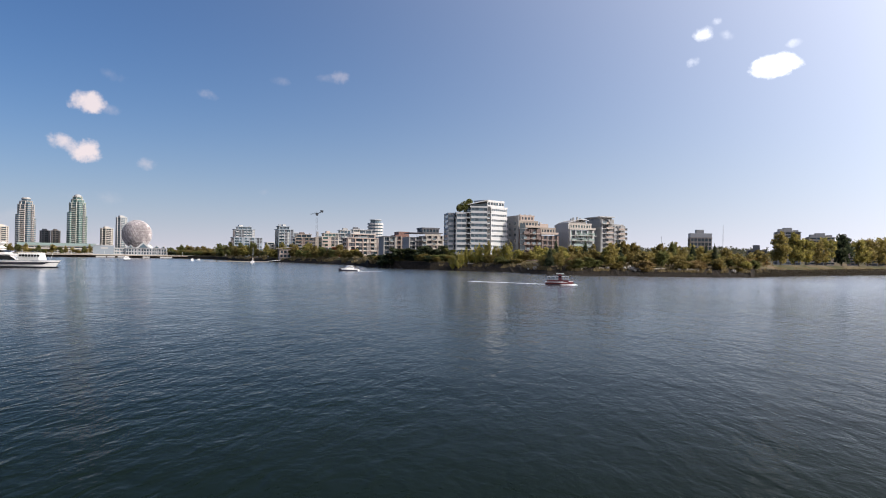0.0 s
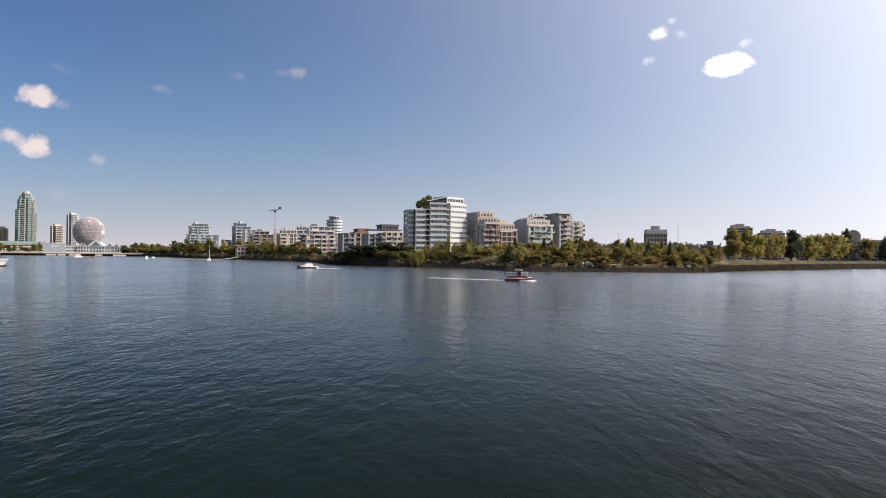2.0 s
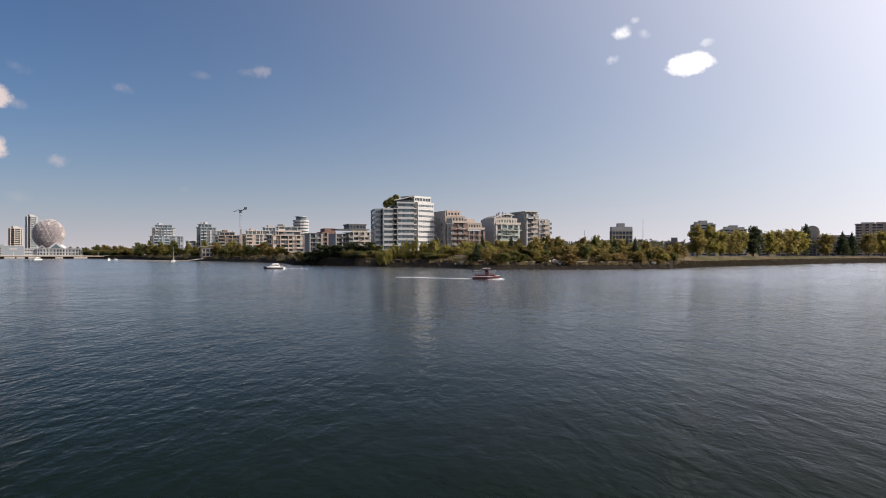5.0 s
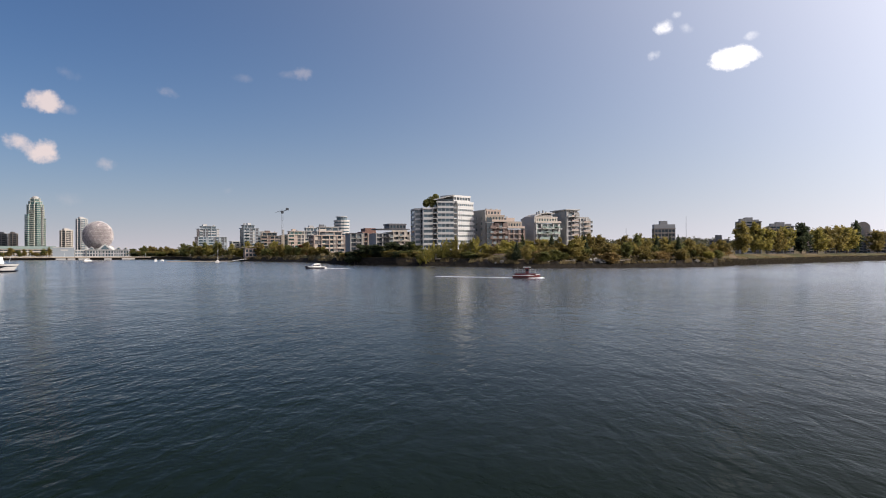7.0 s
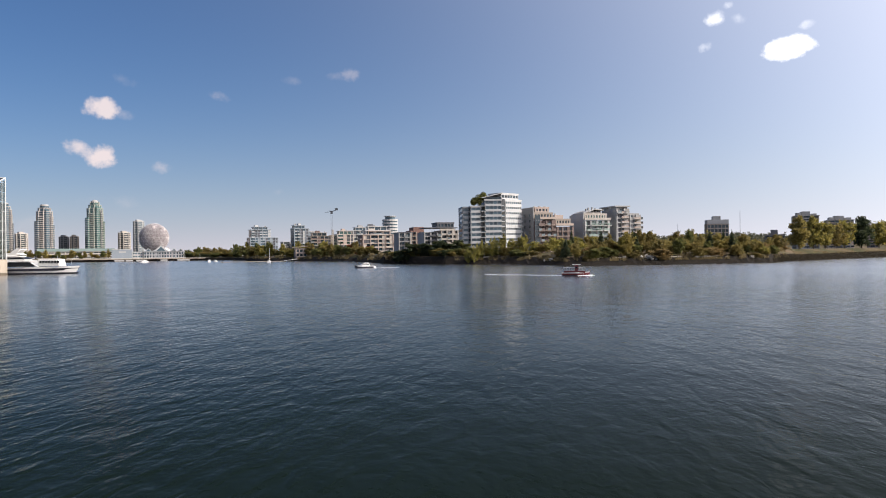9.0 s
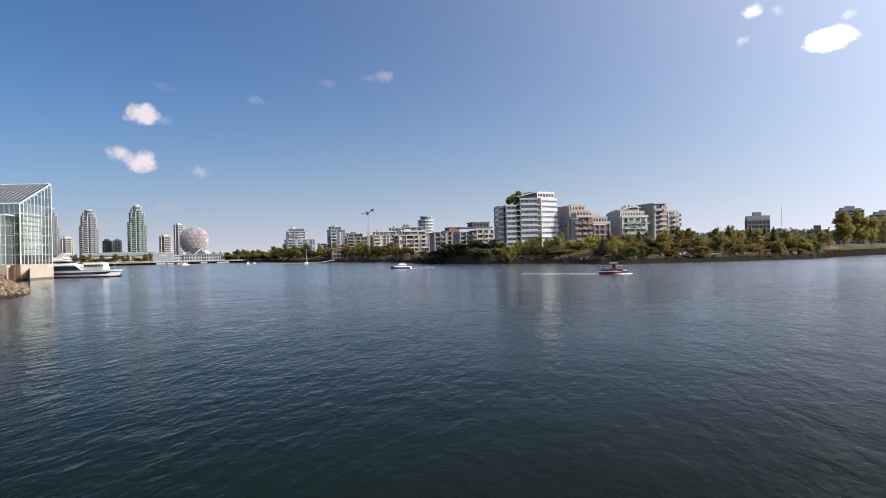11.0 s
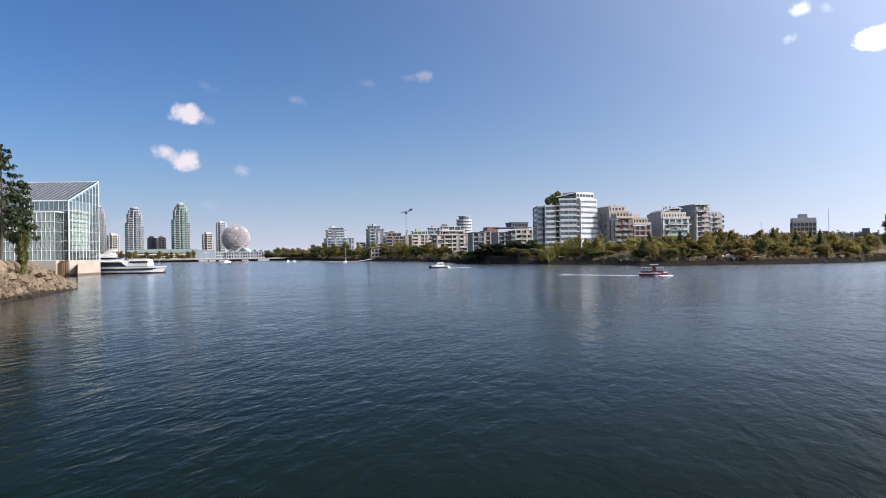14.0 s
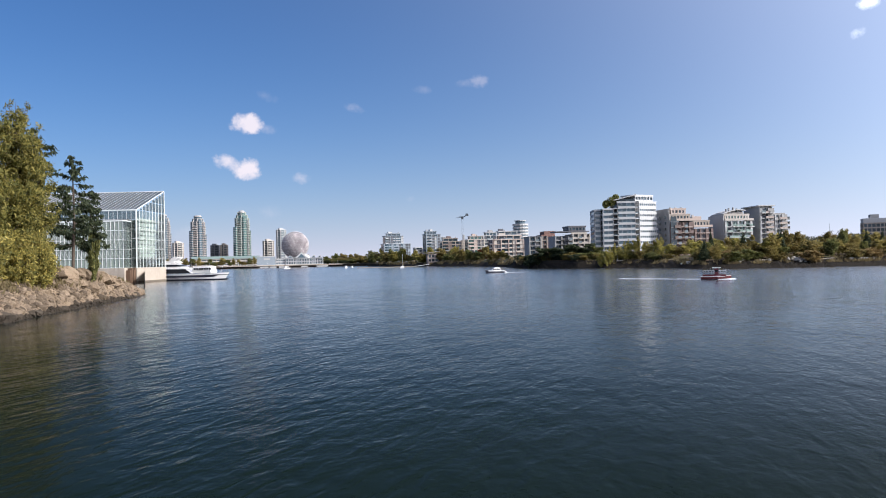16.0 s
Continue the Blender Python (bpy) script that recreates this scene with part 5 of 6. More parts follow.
def cabin(parent, name, x0, x1, w, z0, z1, rake0, rake1, mat, label=""):
    """A boat's house with raked ends and tumblehome."""
    bm = bmesh.new()
    lo = [bm.verts.new(p) for p in ((x0, -w / 2, z0), (x1, -w / 2, z0), (x1, w / 2, z0), (x0, w / 2, z0))]
    hi = [bm.verts.new(p) for p in ((x0 + rake0, -w * 0.45, z1), (x1 - rake1, -w * 0.45, z1), (x1 - rake1, w * 0.45, z1), (x0 + rake0, w * 0.45, z1))]
    for j in range(4):
        bm.faces.new((lo[j], lo[(j + 1) % 4], hi[(j + 1) % 4], hi[j]))
    bm.faces.new(hi)
    bm.faces.new(list(reversed(lo)))
    bmesh.ops.bevel(bm, geom=bm.edges[:], offset=min(0.12, (z1 - z0) * 0.12), segments=2, affect="EDGES")
    return part(name, bm, M[mat], parent, label)


# big white charter yacht at the quay
bow, quay = at(27.0, 284), at(33.3, 300)
yl = (bow - quay).length
mid = (bow + quay) / 2
yaw = math.degrees(math.atan2(bow.y - quay.y, bow.x - quay.x))
yacht = thing("motor_yacht", (mid.x, mid.y, 0), yaw, "large white multi-deck motor yacht moored at the quay", "yacht")
yacht.scale = (1, 1, 0.86)
part("hull", hull_mesh(yl, 8, 2.5, 0.5, "hull_white"), None, yacht)
part("boot_stripe", hull_mesh(yl - 0.1, 8.0, 0.55, 0.0, "hull_dark", -0.5, 0.82), None, yacht, "dark waterline stripe")
part("hull_stripe", hull_mesh(yl - 0.15, 8.3, 1.95, 0.35, "hull_dark", 1.3, 0.965), None, yacht, "navy stripe round the hull")
saloon = cabin(yacht, "main_saloon", -yl * 0.49, yl * 0.22, 6.8, 2.9, 5.0, 0.2, 3.4, "hull_white")
under(cabin(yacht, "saloon_window_band", -yl * 0.47, yl * 0.2, 7.1, 2.95, 4.75, 0.2, 2.2, "tint", "black wrap-round saloon glazing"), saloon)
upper = cabin(yacht, "upper_deck", -yl * 0.49, yl * 0.14, 6.9, 5.004, 5.35, 0.1, 0.6, "hull_white")
bridge = cabin(yacht, "bridge", -yl * 0.3, yl * 0.1, 5.6, 5.354, 7.2, 0.6, 2.8, "hull_white")
under(cabin(yacht, "bridge_window_band", -yl * 0.27, yl * 0.09, 5.75, 5.9, 6.75, 0.4, 1.7, "tint"), bridge)
cabin(yacht, "sun_deck_roof", -yl * 0.4, yl * 0.02, 5.2, 7.204, 7.45, 0.3, 0.6, "hull_white")
cabin(yacht, "fly_bridge", -yl * 0.12, yl * 0.05, 4.2, 7.454, 8.3, 0.3, 1.2, "hull_white")
cabin(yacht, "awning", -yl * 0.47, -yl * 0.2, 5.6, 8.9, 9.15, 0.2, 0.5, "hull_white", "white canvas awning")
for x in (-0.45, -0.37, -0.29, -0.22):
    for y in (-2.4, 2.3):
        bx(yacht, "awning_post", ID, yl * x, yl * x + 0.12, y, y + 0.12, 7.3, 8.9, "metal_white")
for x in (-0.37, -0.3, -0.22, -0.45):
    for y in (-2.6, 2.6):
        bx(yacht, "deck_post", ID, yl * x, yl * x + 0.15, y, y + 0.15, 5.354, 7.2, "hull_white")
for i in range(16):
    bx(yacht, "upper_rail_post", ID, -yl * 0.48 + i * 1.0, -yl * 0.48 + i * 1.0 + 0.06, -3.2, -3.14, 5.35, 6.3, "metal_white")
bx(yacht, "upper_rail", ID, -yl * 0.48, -yl * 0.48 + 15.1, -3.22, -3.12, 6.304, 6.38, "metal_white")
bx(yacht, "fore_rail", ID, yl * 0.1, yl * 0.1 + 11.7, -2.92, -2.82, 4.204, 4.28, "metal_white")
for y in (-1.9, 1.9):
    bm = bmesh.new()
    vs = [bm.verts.new(p) for q in (-0.2, 0.2) for p in ((-3.0, y + q, 7.4), (-0.2, y + q, 7.4), (1.6, y + q, 9.9), (0.3, y + q, 10.1))]
    for fc in ((0, 1, 2, 3), (7, 6, 5, 4), (0, 4, 5, 1), (1, 5, 6, 2), (2, 6, 7, 3), (3, 7, 4, 0)):
        bm.faces.new([vs[i] for i in fc])
    part("radar_fin", bm, M["hull_white"], yacht)
bx(yacht, "radar_bar", ID, 0.2, 1.4, -1.7, 1.7, 9.5, 9.75, "hull_white")
bar(yacht, "jack_staff", (yl * 0.47, 0, 3.2), (yl * 0.49, 0, 6.0), 0.05, "metal_white")
fore = cabin(yacht, "forward_house", yl * 0.2, yl * 0.4, 5.4, 3.0, 5.7, 0.2, 0.5, "hull_white")
for i in range(7):
    under(bx(yacht, "porthole", ID, yl * 0.22 + i * 0.95, yl * 0.22 + i * 0.95 + 0.7, -2.74, -2.45, 4.2, 5.1, "tint"), fore)
for i in range(12):
    bx(yacht, "rail_post", ID, yl * 0.1 + i * 1.05, yl * 0.1 + i * 1.05 + 0.07, -2.9, -2.83, 3.2, 4.2, "metal_white")

# little red and white harbour ferry
ferry = thing("harbour_ferry", at(-8.64, 163), -8.64, "small red and white harbour ferry with a canopy", "ferry")
ferry.scale = (0.86, 0.86, 0.86)
part("hull", hull_mesh(6.4, 2.6, 0.55, 0.2, "hull_red"), None, ferry)
part("boot_stripe", hull_mesh(6.3, 2.5, 0.14, 0.0, "hull_dark", -0.35, 0.95), None, ferry)
part("gunwale", hull_mesh(6.46, 2.68, 0.72, 0.22, "hull_white", 0.56, 1.0), None, ferry, "white rubbing strake")
bx(ferry, "seat_wall", ID, -2.7, 2.4, -1.2, 1.2, 0.7, 1.2, "hull_red")
for i in range(9):
    for y in (-1.2, 1.2):
        bx(ferry, "canopy_post", ID, -2.7 + i * 0.63, -2.62 + i * 0.63, y - 0.03, y + 0.03, 1.204, 1.95, "lightgrey")
for y in (-1.22, 1.22):
    bx(ferry, "side_rail", ID, -2.7, 2.45, y - 0.04, y + 0.04, 1.54, 1.6, "lightgrey")
    bx(ferry, "side_rail", ID, -2.7, 2.45, y - 0.04, y + 0.04, 1.16, 1.24, "lightgrey")
bx(ferry, "canopy", ID, -2.8, 2.5, -1.3, 1.3, 1.954, 2.03, "lightgrey")
cabin(ferry, "wheelhouse", -0.2, 0.8, 2.66, 0.9, 2.6, 0.05, 0.05, "hull_red")
wheel = [c for c in ferry.children if c.name.startswith("wheelhouse")][0]
under(bx(ferry, "wheelhouse_window", ID, 0.0, 0.6, -1.33, -1.2, 1.75, 2.2, "tint"), wheel)
under(bx(ferry, "wheelhouse_roof", ID, -0.7, 1.3, -1.2, 1.2, 2.6, 2.75, "hull_white"), wheel)


def motorboat(az, d, heading, L, label, topsides="hull_white"):
    mb = thing("motorboat", at(az, d), heading, label, "motorboat", "white motorboats")
    part("hull", hull_mesh(L, L * 0.32, L * 0.11, L * 0.05, topsides, -0.3), None, mb)
    if topsides != "hull_white":
        part("gunwale", hull_mesh(L * 1.01, L * 0.325, L * 0.125, L * 0.055, "hull_white", L * 0.085, 0.98), None, mb, "white gunwale")
        bx(mb, "stern_platform", ID, -L * 0.6, -L * 0.49, -L * 0.14, L * 0.14, 0.1, L * 0.1, "hull_white")
    part("boot_stripe", hull_mesh(L * 0.98, L * 0.3, 0.22, 0, "hull_dark", -0.3, 0.95), None, mb)
    house_ob = cabin(mb, "cabin", -L * 0.3, L * 0.24, L * 0.24, L * 0.115, L * 0.24, 0.1, L * 0.12, "hull_white")
    under(cabin(mb, "window_band", -L * 0.27, L * 0.2, L * 0.245, L * 0.155, L * 0.21, 0.1, L * 0.06, "tint"), house_ob)
    cabin(mb, "hardtop", -L * 0.26, L * 0.06, L * 0.22, L * 0.28, L * 0.3, 0.1, 0.2, "hull_white")
    for x in (-0.22, 0.02):
        for y in (-0.09, 0.09):
            bx(mb, "hardtop_post", ID, L * x, L * x + 0.08, L * y, L * y + 0.08, L * 0.23, L * 0.29, "hull_white")
    return mb


motorboat(7.07, 284, 205, 6.8, "white cabin motorboat with dark topsides under way", "hull_dark")
motorboat(22.55, 800, 60, 9, "white motorboat near a pier")
motorboat(18.2, 720, 110, 8, "white motorboat lying off the far shore")
motorboat(17.75, 760, 80, 6, "small white motorboat lying off the far shore")
sail = thing("sailing_boat", at(14.0, 575), 95, "small white sailing boat with a bare mast", "sailing boat")
part("hull", hull_mesh(8, 2.6, 1.0, 0.3, "hull_white", -0.3), None, sail)
cabin(sail, "cabin", -1.6, 1.6, 1.6, 1.02, 1.6, 0.2, 0.5, "hull_white")
bar(sail, "mast", (0.6, 0, 1.0), (0.6, 0, 11.0), 0.09, "metal_white")
bar(sail, "boom", (0.6, 0, 2.2), (-2.8, 0, 2.2), 0.12, "cream")


# ---------------------------------------------------------------- planting
rng = random.Random(7)
# near shore: tall poplars and two firs behind the boulders
def bank_tree(az, d, h, w, seed, low=0.12, mat="near_leaf", label="tall leafy yellow-green poplar on a rocky bank", name="poplar_tree", category="tree", group="bank poplars"):
    t = thing(name, at(az, d, ground_z(az, d) - 0.2), seed * 37, label, category, group)
    return airy(t, h, w, seed, low, mat)


for az, d, h, w, sd in ((40.15, 114, 24, 6.5, 1), (39.3, 113, 19, 5.5, 2), (41.2, 112, 21, 8, 3), (42.4, 110, 20, 9, 4), (43.8, 108, 19, 9, 5), (39.25, 109, 12.5, 5.5, 6), (40.5, 107, 13, 7, 7), (41.7, 104, 12, 7, 8), (42.9, 103, 12, 7, 9)):
    bank_tree(az, d, h, w, sd)
for az, d, h, w, sd in ((39.0, 106, 6.5, 4.5, 21), (39.8, 104, 6, 5, 22), (38.75, 109, 5.0, 4, 23), (40.6, 101, 5.5, 5, 24), (41.5, 99, 5.5, 5, 25)):
    bank_tree(az, d, h, w, sd, 0.05, "poplar_leaf", "low yellow-green shrub on a rocky bank", "shrub", "shrub", "bank shrubs")


def fir(az, d, h, reach, bare, seed):
    """A ragged fir: bare lower trunk, drooping boughs of uneven length with hanging needle sprays."""
    g = np.random.default_rng(seed)
    t = thing("fir_tree", at(az, d, ground_z(az, d) - 0.2), az, "dark ragged fir tree on a rocky bank", "tree", "bank firs")
    bm = bmesh.new()
    limb(bm, (0, 0, 0), (0.3, 0, h * 0.55), h * 0.013, h * 0.009, 8)
    limb(bm, (0.3, 0, h * 0.55), (0.1, 0.1, h), h * 0.009, 0.02, 6)
    v, f = [], []
    n_b = 48
    for i in range(n_b):
        u = bare + (1 - bare) * (i + g.uniform(-0.6, 0.6)) / n_b
        z = h * min(u, 0.985)
        L = reach * (1.05 - u) ** 0.6 * g.uniform(0.35, 1.15) / (1.05 - bare) ** 0.6
        a = g.uniform(0, 6.28)
        dr = np.array((math.cos(a), math.sin(a), g.uniform(-0.25, 0.25)))
        tip = np.array((0.2, 0, z)) + dr * L
        tip[2] += L * 0.12
        limb(bm, (0.2, 0, z), tuple(tip), 0.05, 0.015, 4)
        for j in range(int(18 + 62 * L / reach)):
            q = g.uniform(0.25, 1.05)
            p = np.array((0.2, 0, z)) * (1 - q) + tip * q + g.normal(size=3) * (0.1, 0.1, 0.06) * (1 + L * 0.35)
            e = dr * g.uniform(0.1, 0.3) + g.normal(size=3) * 0.16
            e[2] -= g.uniform(0.1, 0.5)
            sd = np.cross(e, g.normal(size=3))
            sd *= 0.11 / np.linalg.norm(sd)
            k = len(v)
            v += [tuple(p - sd), tuple(p + e), tuple(p + sd), tuple(p + e * 0.5 + sd * 1.6)]
            f += [(k, k + 1, k + 2), (k + 2, k + 1, k + 3)]
    part("trunk", bm, M["bark"], t)
    part("foliage", raw_mesh(v, f, M["dark_leaf"]), None, t)


fir(36.85, 124, 18.2, 3.7, 0.26, 5)
fir(35.8, 127, 14.0, 3.7, 0.34, 8)
fir(38.75, 121, 19.5, 5.4, 0.3, 11)
fir(39.7, 122, 22, 5.0, 0.3, 14)
plant("airy", "green_leaf", 35.6, 126, 8.0, 1.9, "slim green sapling on a rocky bank", seed=52)

# trees in front of the white building
for i in range(14):
    az = -0.7 - i * 0.34 + rng.uniform(-0.12, 0.12)
    plant("poplar", rng.choice(["row_leaf", "poplar_leaf", "row_leaf"]), az, 346 + rng.uniform(-3, 3), rng.uniform(6.5, 10.5), rng.uniform(2.4, 3.6),
          "slender yellow-green tree in a waterside row", seed=20 + i % 3, group="waterside row", count=1900, size=0.34)
for i in range(16):
    az = 4.6 - i * 0.33 + rng.uniform(-0.1, 0.1)
    plant("round", rng.choice(["dark_leaf", "green_leaf", "dark_leaf"]), az, 372 + 4 * (az > 2) * az + rng.uniform(-3, 5), rng.uniform(5.5, 9.5), rng.uniform(6, 9),
          "dense dark green tree behind the sea wall", seed=24 + i % 2, group="dark sea wall trees", count=1400, size=0.5)
for i in range(12):
    az = -5.6 - i * 0.5 + rng.uniform(-0.1, 0.1)
    plant("airy", rng.choice(["row_leaf", "olive_leaf", "poplar_leaf"]), az, 340 + rng.uniform(-8, 8), rng.uniform(4, 7), rng.uniform(4, 5.5),
          "autumn-tinted tree in front of apartment blocks", seed=26 + i % 2, group="waterside trees", count=1400, size=0.45)
for i in range(34):
    az = 5.2 - i * 0.32 + rng.uniform(-0.1, 0.1)
    s0 = shore_at(az)
    plant("brush", rng.choice(["dark_leaf", "green_leaf", "olive_leaf"]), az, s0[0] + s0[1] + rng.uniform(1, 9), rng.uniform(2, 4), rng.uniform(4, 7), "low dark shrub along the sea wall", "shrub", seed=34, group="sea wall shrubs", count=900, size=0.4)
# the wooded islet
for i in range(130):
    az = -7.5 - 15.3 * (i + rng.random()) / 130
    k = rng.random()
    d = shore_at(az)[0] + 11 + rng.uniform(0, 40)
    if k < 0.05:
        plant("conifer", "dark_leaf", az, d, rng.uniform(5, 9.5), rng.uniform(3, 4.5), "dark young conifer on a wooded islet", seed=30, group="islet conifers", count=2200, size=0.34)
    elif k < 0.6:
        plant(rng.choice(["airy", "poplar", "airy"]), rng.choice(["olive_leaf", "yellow_leaf", "olive_leaf", "green_leaf", "row_leaf"]), az, d, rng.uniform(3.6, 8.0) * (1.1 if -19 < az < -11 else 0.85), rng.uniform(3.0, 7.5), "autumn-tinted tree on a wooded islet", seed=31 + i % 3, group="islet trees", count=2300, size=0.32)
    else:
        plant("brush", rng.choice(["olive_leaf", "olive_leaf", "green_leaf", "straw_leaf"]), az, d - 4, rng.uniform(1.4, 4.2), rng.uniform(3, 8), "tangled shrub on a wooded islet", "shrub", seed=34 + i % 2, group="islet shrubs", count=1500, size=0.28)
# park trees on the right
PARK = [(-23.85, 17.5, 10, "poplar", "yellow_leaf"), (-24.75, 17, 9, "poplar", "poplar_leaf"), (-25.45, 13, 9, "round", "poplar_leaf"), (-26.1, 12, 9, "round", "olive_leaf"), (-26.6, 13.5, 9, "round", "poplar_leaf"),
        (-27.6, 16, 12, "poplar", "dark_leaf"), (-28.6, 12.5, 9, "round", "poplar_leaf"), (-29.1, 13, 9, "round", "olive_leaf"), (-29.75, 13.5, 11, "round", "yellow_leaf"), (-30.35, 13, 10, "round", "poplar_leaf"),
        (-30.85, 16.5, 7, "poplar", "dark_leaf"), (-32.1, 11, 9, "round", "olive_leaf"), (-33.1, 12.5, 7.5, "conifer", "dark_leaf"), (-33.65, 12, 7, "conifer", "dark_leaf"), (-34.6, 11, 8, "round", "olive_leaf"), (-35.4, 12, 9, "round", "poplar_leaf"), (-36.2, 12, 8, "round", "green_leaf")]
for az, h, w, kind, mat in PARK:
    d = shore_at(az)[0] + 34
    plant({"round": "airy", "poplar": "poplar"}.get(kind, kind), mat, az, d, h * d / 425, w * d / 425, {"conifer": "dark conical evergreen in a lawn park", "poplar": "dark columnar evergreen in a lawn park" if mat == "dark_leaf" else "tall golden poplar in a lawn park"}.get(kind, "autumn-tinted broadleaf tree in a lawn park"),
          seed=40 + (1 if kind == "round" else 0), group="park trees", count=4600, size=0.3)
# trees along the far shore
for i in range(70):
    az = 17.0 - i * 0.157 + rng.uniform(-0.15, 0.15)
    d = shore_at(az)[0] + 28 + rng.uniform(0, 38)
    mat = "red_leaf" if 6.8 < az < 8.2 and i % 2 else rng.choice(["green_leaf", "olive_leaf", "green_leaf", "olive_leaf", "poplar_leaf"])
    plant(rng.choice(["airy", "brush", "poplar", "airy"]) if mat != "red_leaf" else "round", mat, az, d, rng.choice([4, 6, 7, 8, 9.5, 11]) * rng.uniform(0.85, 1.1) * d / 650, rng.uniform(5, 10) * d / 650, "rounded tree along the far shore" if mat != "red_leaf" else "rusty red tree along the far shore", seed=44 + i % 2, group="far shore trees", count=900, size=0.6)
for i in range(16):
    az = 20.0 - i * 0.24
    plant(rng.choice(["airy", "brush"]), rng.choice(["green_leaf", "olive_leaf"]), az + rng.uniform(-0.1, 0.1), 1170 + rng.uniform(0, 25), rng.uniform(6, 15), rng.uniform(8, 15), "rounded tree beyond a pier", seed=44 + i % 2, group="pier trees", count=900, size=0.6)
for i in range(26):
    az = 31.0 - i * 0.25
    plant(rng.choice(["round", "bush"]), rng.choice(["green_leaf", "olive_leaf", "yellow_leaf"]), az + rng.uniform(-0.1, 0.1), 1225 + rng.uniform(0, 12), rng.uniform(6, 15), rng.uniform(7, 13), "rounded tree in front of a terrace", seed=44 + i % 2, group="terrace trees", count=900, size=0.6)

for i in range(30):
    az = 20.2 - i * 0.14 + rng.uniform(-0.1, 0.1)
    plant("bush", rng.choice(["green_leaf", "olive_leaf", "dark_leaf"]), az, shore_at(az)[0] + rng.uniform(12, 40), rng.uniform(4, 8), rng.uniform(12, 20), "wide low thicket beyond a pier", "shrub", seed=34, group="pier thickets", count=900, size=0.4)

# far woods on the rise: one mass of crowns
nr = np.random.default_rng(3)
v, f = [], []
for i in range(5200):
    az = nr.uniform(-44, 8)
    d = nr.uniform(1150, 2450)
    z = ground_z(az, d)
    hh, ww = nr.uniform(7, 15) * (1.25 if nr.random() < 0.12 else 1), nr.uniform(4, 9)
    c = at(az, d, z)
    for j in range(9):
        a = nr.normal(size=3)
        a /= np.linalg.norm(a)
        b3 = np.cross(a, nr.normal(size=3))
        b3 /= np.linalg.norm(b3)
        fz = nr.random()
        p = np.array(c) + np.array((nr.normal() * ww * 0.3 * (1 - fz * 0.6), nr.normal() * ww * 0.3, hh * (0.15 + 0.8 * fz)))
        s = nr.uniform(1.0, 2.4)
        k = len(v)
        v += [tuple(p - a * s), tuple(p + b3 * s), tuple(p + a * s), tuple(p - b3 * s)]
        f += [(k, k + 1, k + 2), (k, k + 2, k + 3)]
tagged(new("far_woods", raw_mesh(v, f, M["woods_leaf"])), "distant wooded rise of mixed dark trees", "woods", kind="stuff")

# ---------------------------------------------------------------- stones of the banks
def stone_mesh(seed, mat):
    r = random.Random(seed)
    bm = bmesh.new()
    bmesh.ops.create_icosphere(bm, subdivisions=2, radius=0.5)
    off = Vector((seed * 3.7, seed * 1.3, 0))
    for q in bm.verts:
        q.co *= 1 + 0.38 * noise.noise(q.co * 2.2 + off) + 0.12 * noise.noise(q.co * 6 + off)
    for _ in range(6):
        nrm = Vector((r.uniform(-1, 1), r.uniform(-1, 1), r.uniform(-0.3, 1))).normalized()
        for q in bm.verts:
            over = q.co.dot(nrm) - 0.3
            if over > 0:
                q.co -= nrm * over
    return mesh_of(bm, M[mat])


STONES = [stone_mesh(i, "rock") for i in range(7)]
DARKS = [stone_mesh(20 + i, "rock_dark") for i in range(5)]


def stone(meshes, az, d, s, lift=0.0, parent=None, name="stone"):
    ob = new(name, rng.choice(meshes))
    ob.parent = parent
    ob.matrix_basis = Matrix.Translation(at(az, d, ground_z(az, d) + s * 0.15 + lift)) @ pose(0, 0, 0, rng.uniform(-25, 25), rng.uniform(-25, 25), rng.uniform(0, 360)) @ Matrix.Diagonal((s * rng.uniform(0.8, 1.5), s * rng.uniform(0.8, 1.2), s * rng.uniform(0.55, 0.9), 1))
    return ob


def block_mesh(seed):
    """A quarried boulder: a squat block with broken corners and a rough skin."""
    r = random.Random(seed)
    bm = bmesh.new()
    bmesh.ops.create_cube(bm, size=1.0)
    bmesh.ops.subdivide_edges(bm, edges=bm.edges, cuts=3, use_grid_fill=True)
    off = Vector((seed * 2.9, 0, seed * 1.7))
    for q in bm.verts:
        q.co *= 1 + 0.3 * noise.noise(q.co * 1.4 + off) + 0.12 * noise.noise(q.co * 5 + off)
    for _ in range(7):
        nrm = Vector((r.uniform(-1, 1), r.uniform(-1, 1), r.uniform(-0.2, 1))).normalized()
        for q in bm.verts:
            over = q.co.dot(nrm) - r.uniform(0.5, 0.56)
            if over > 0:
                q.co -= nrm * over
    return mesh_of(bm, M["rock"])


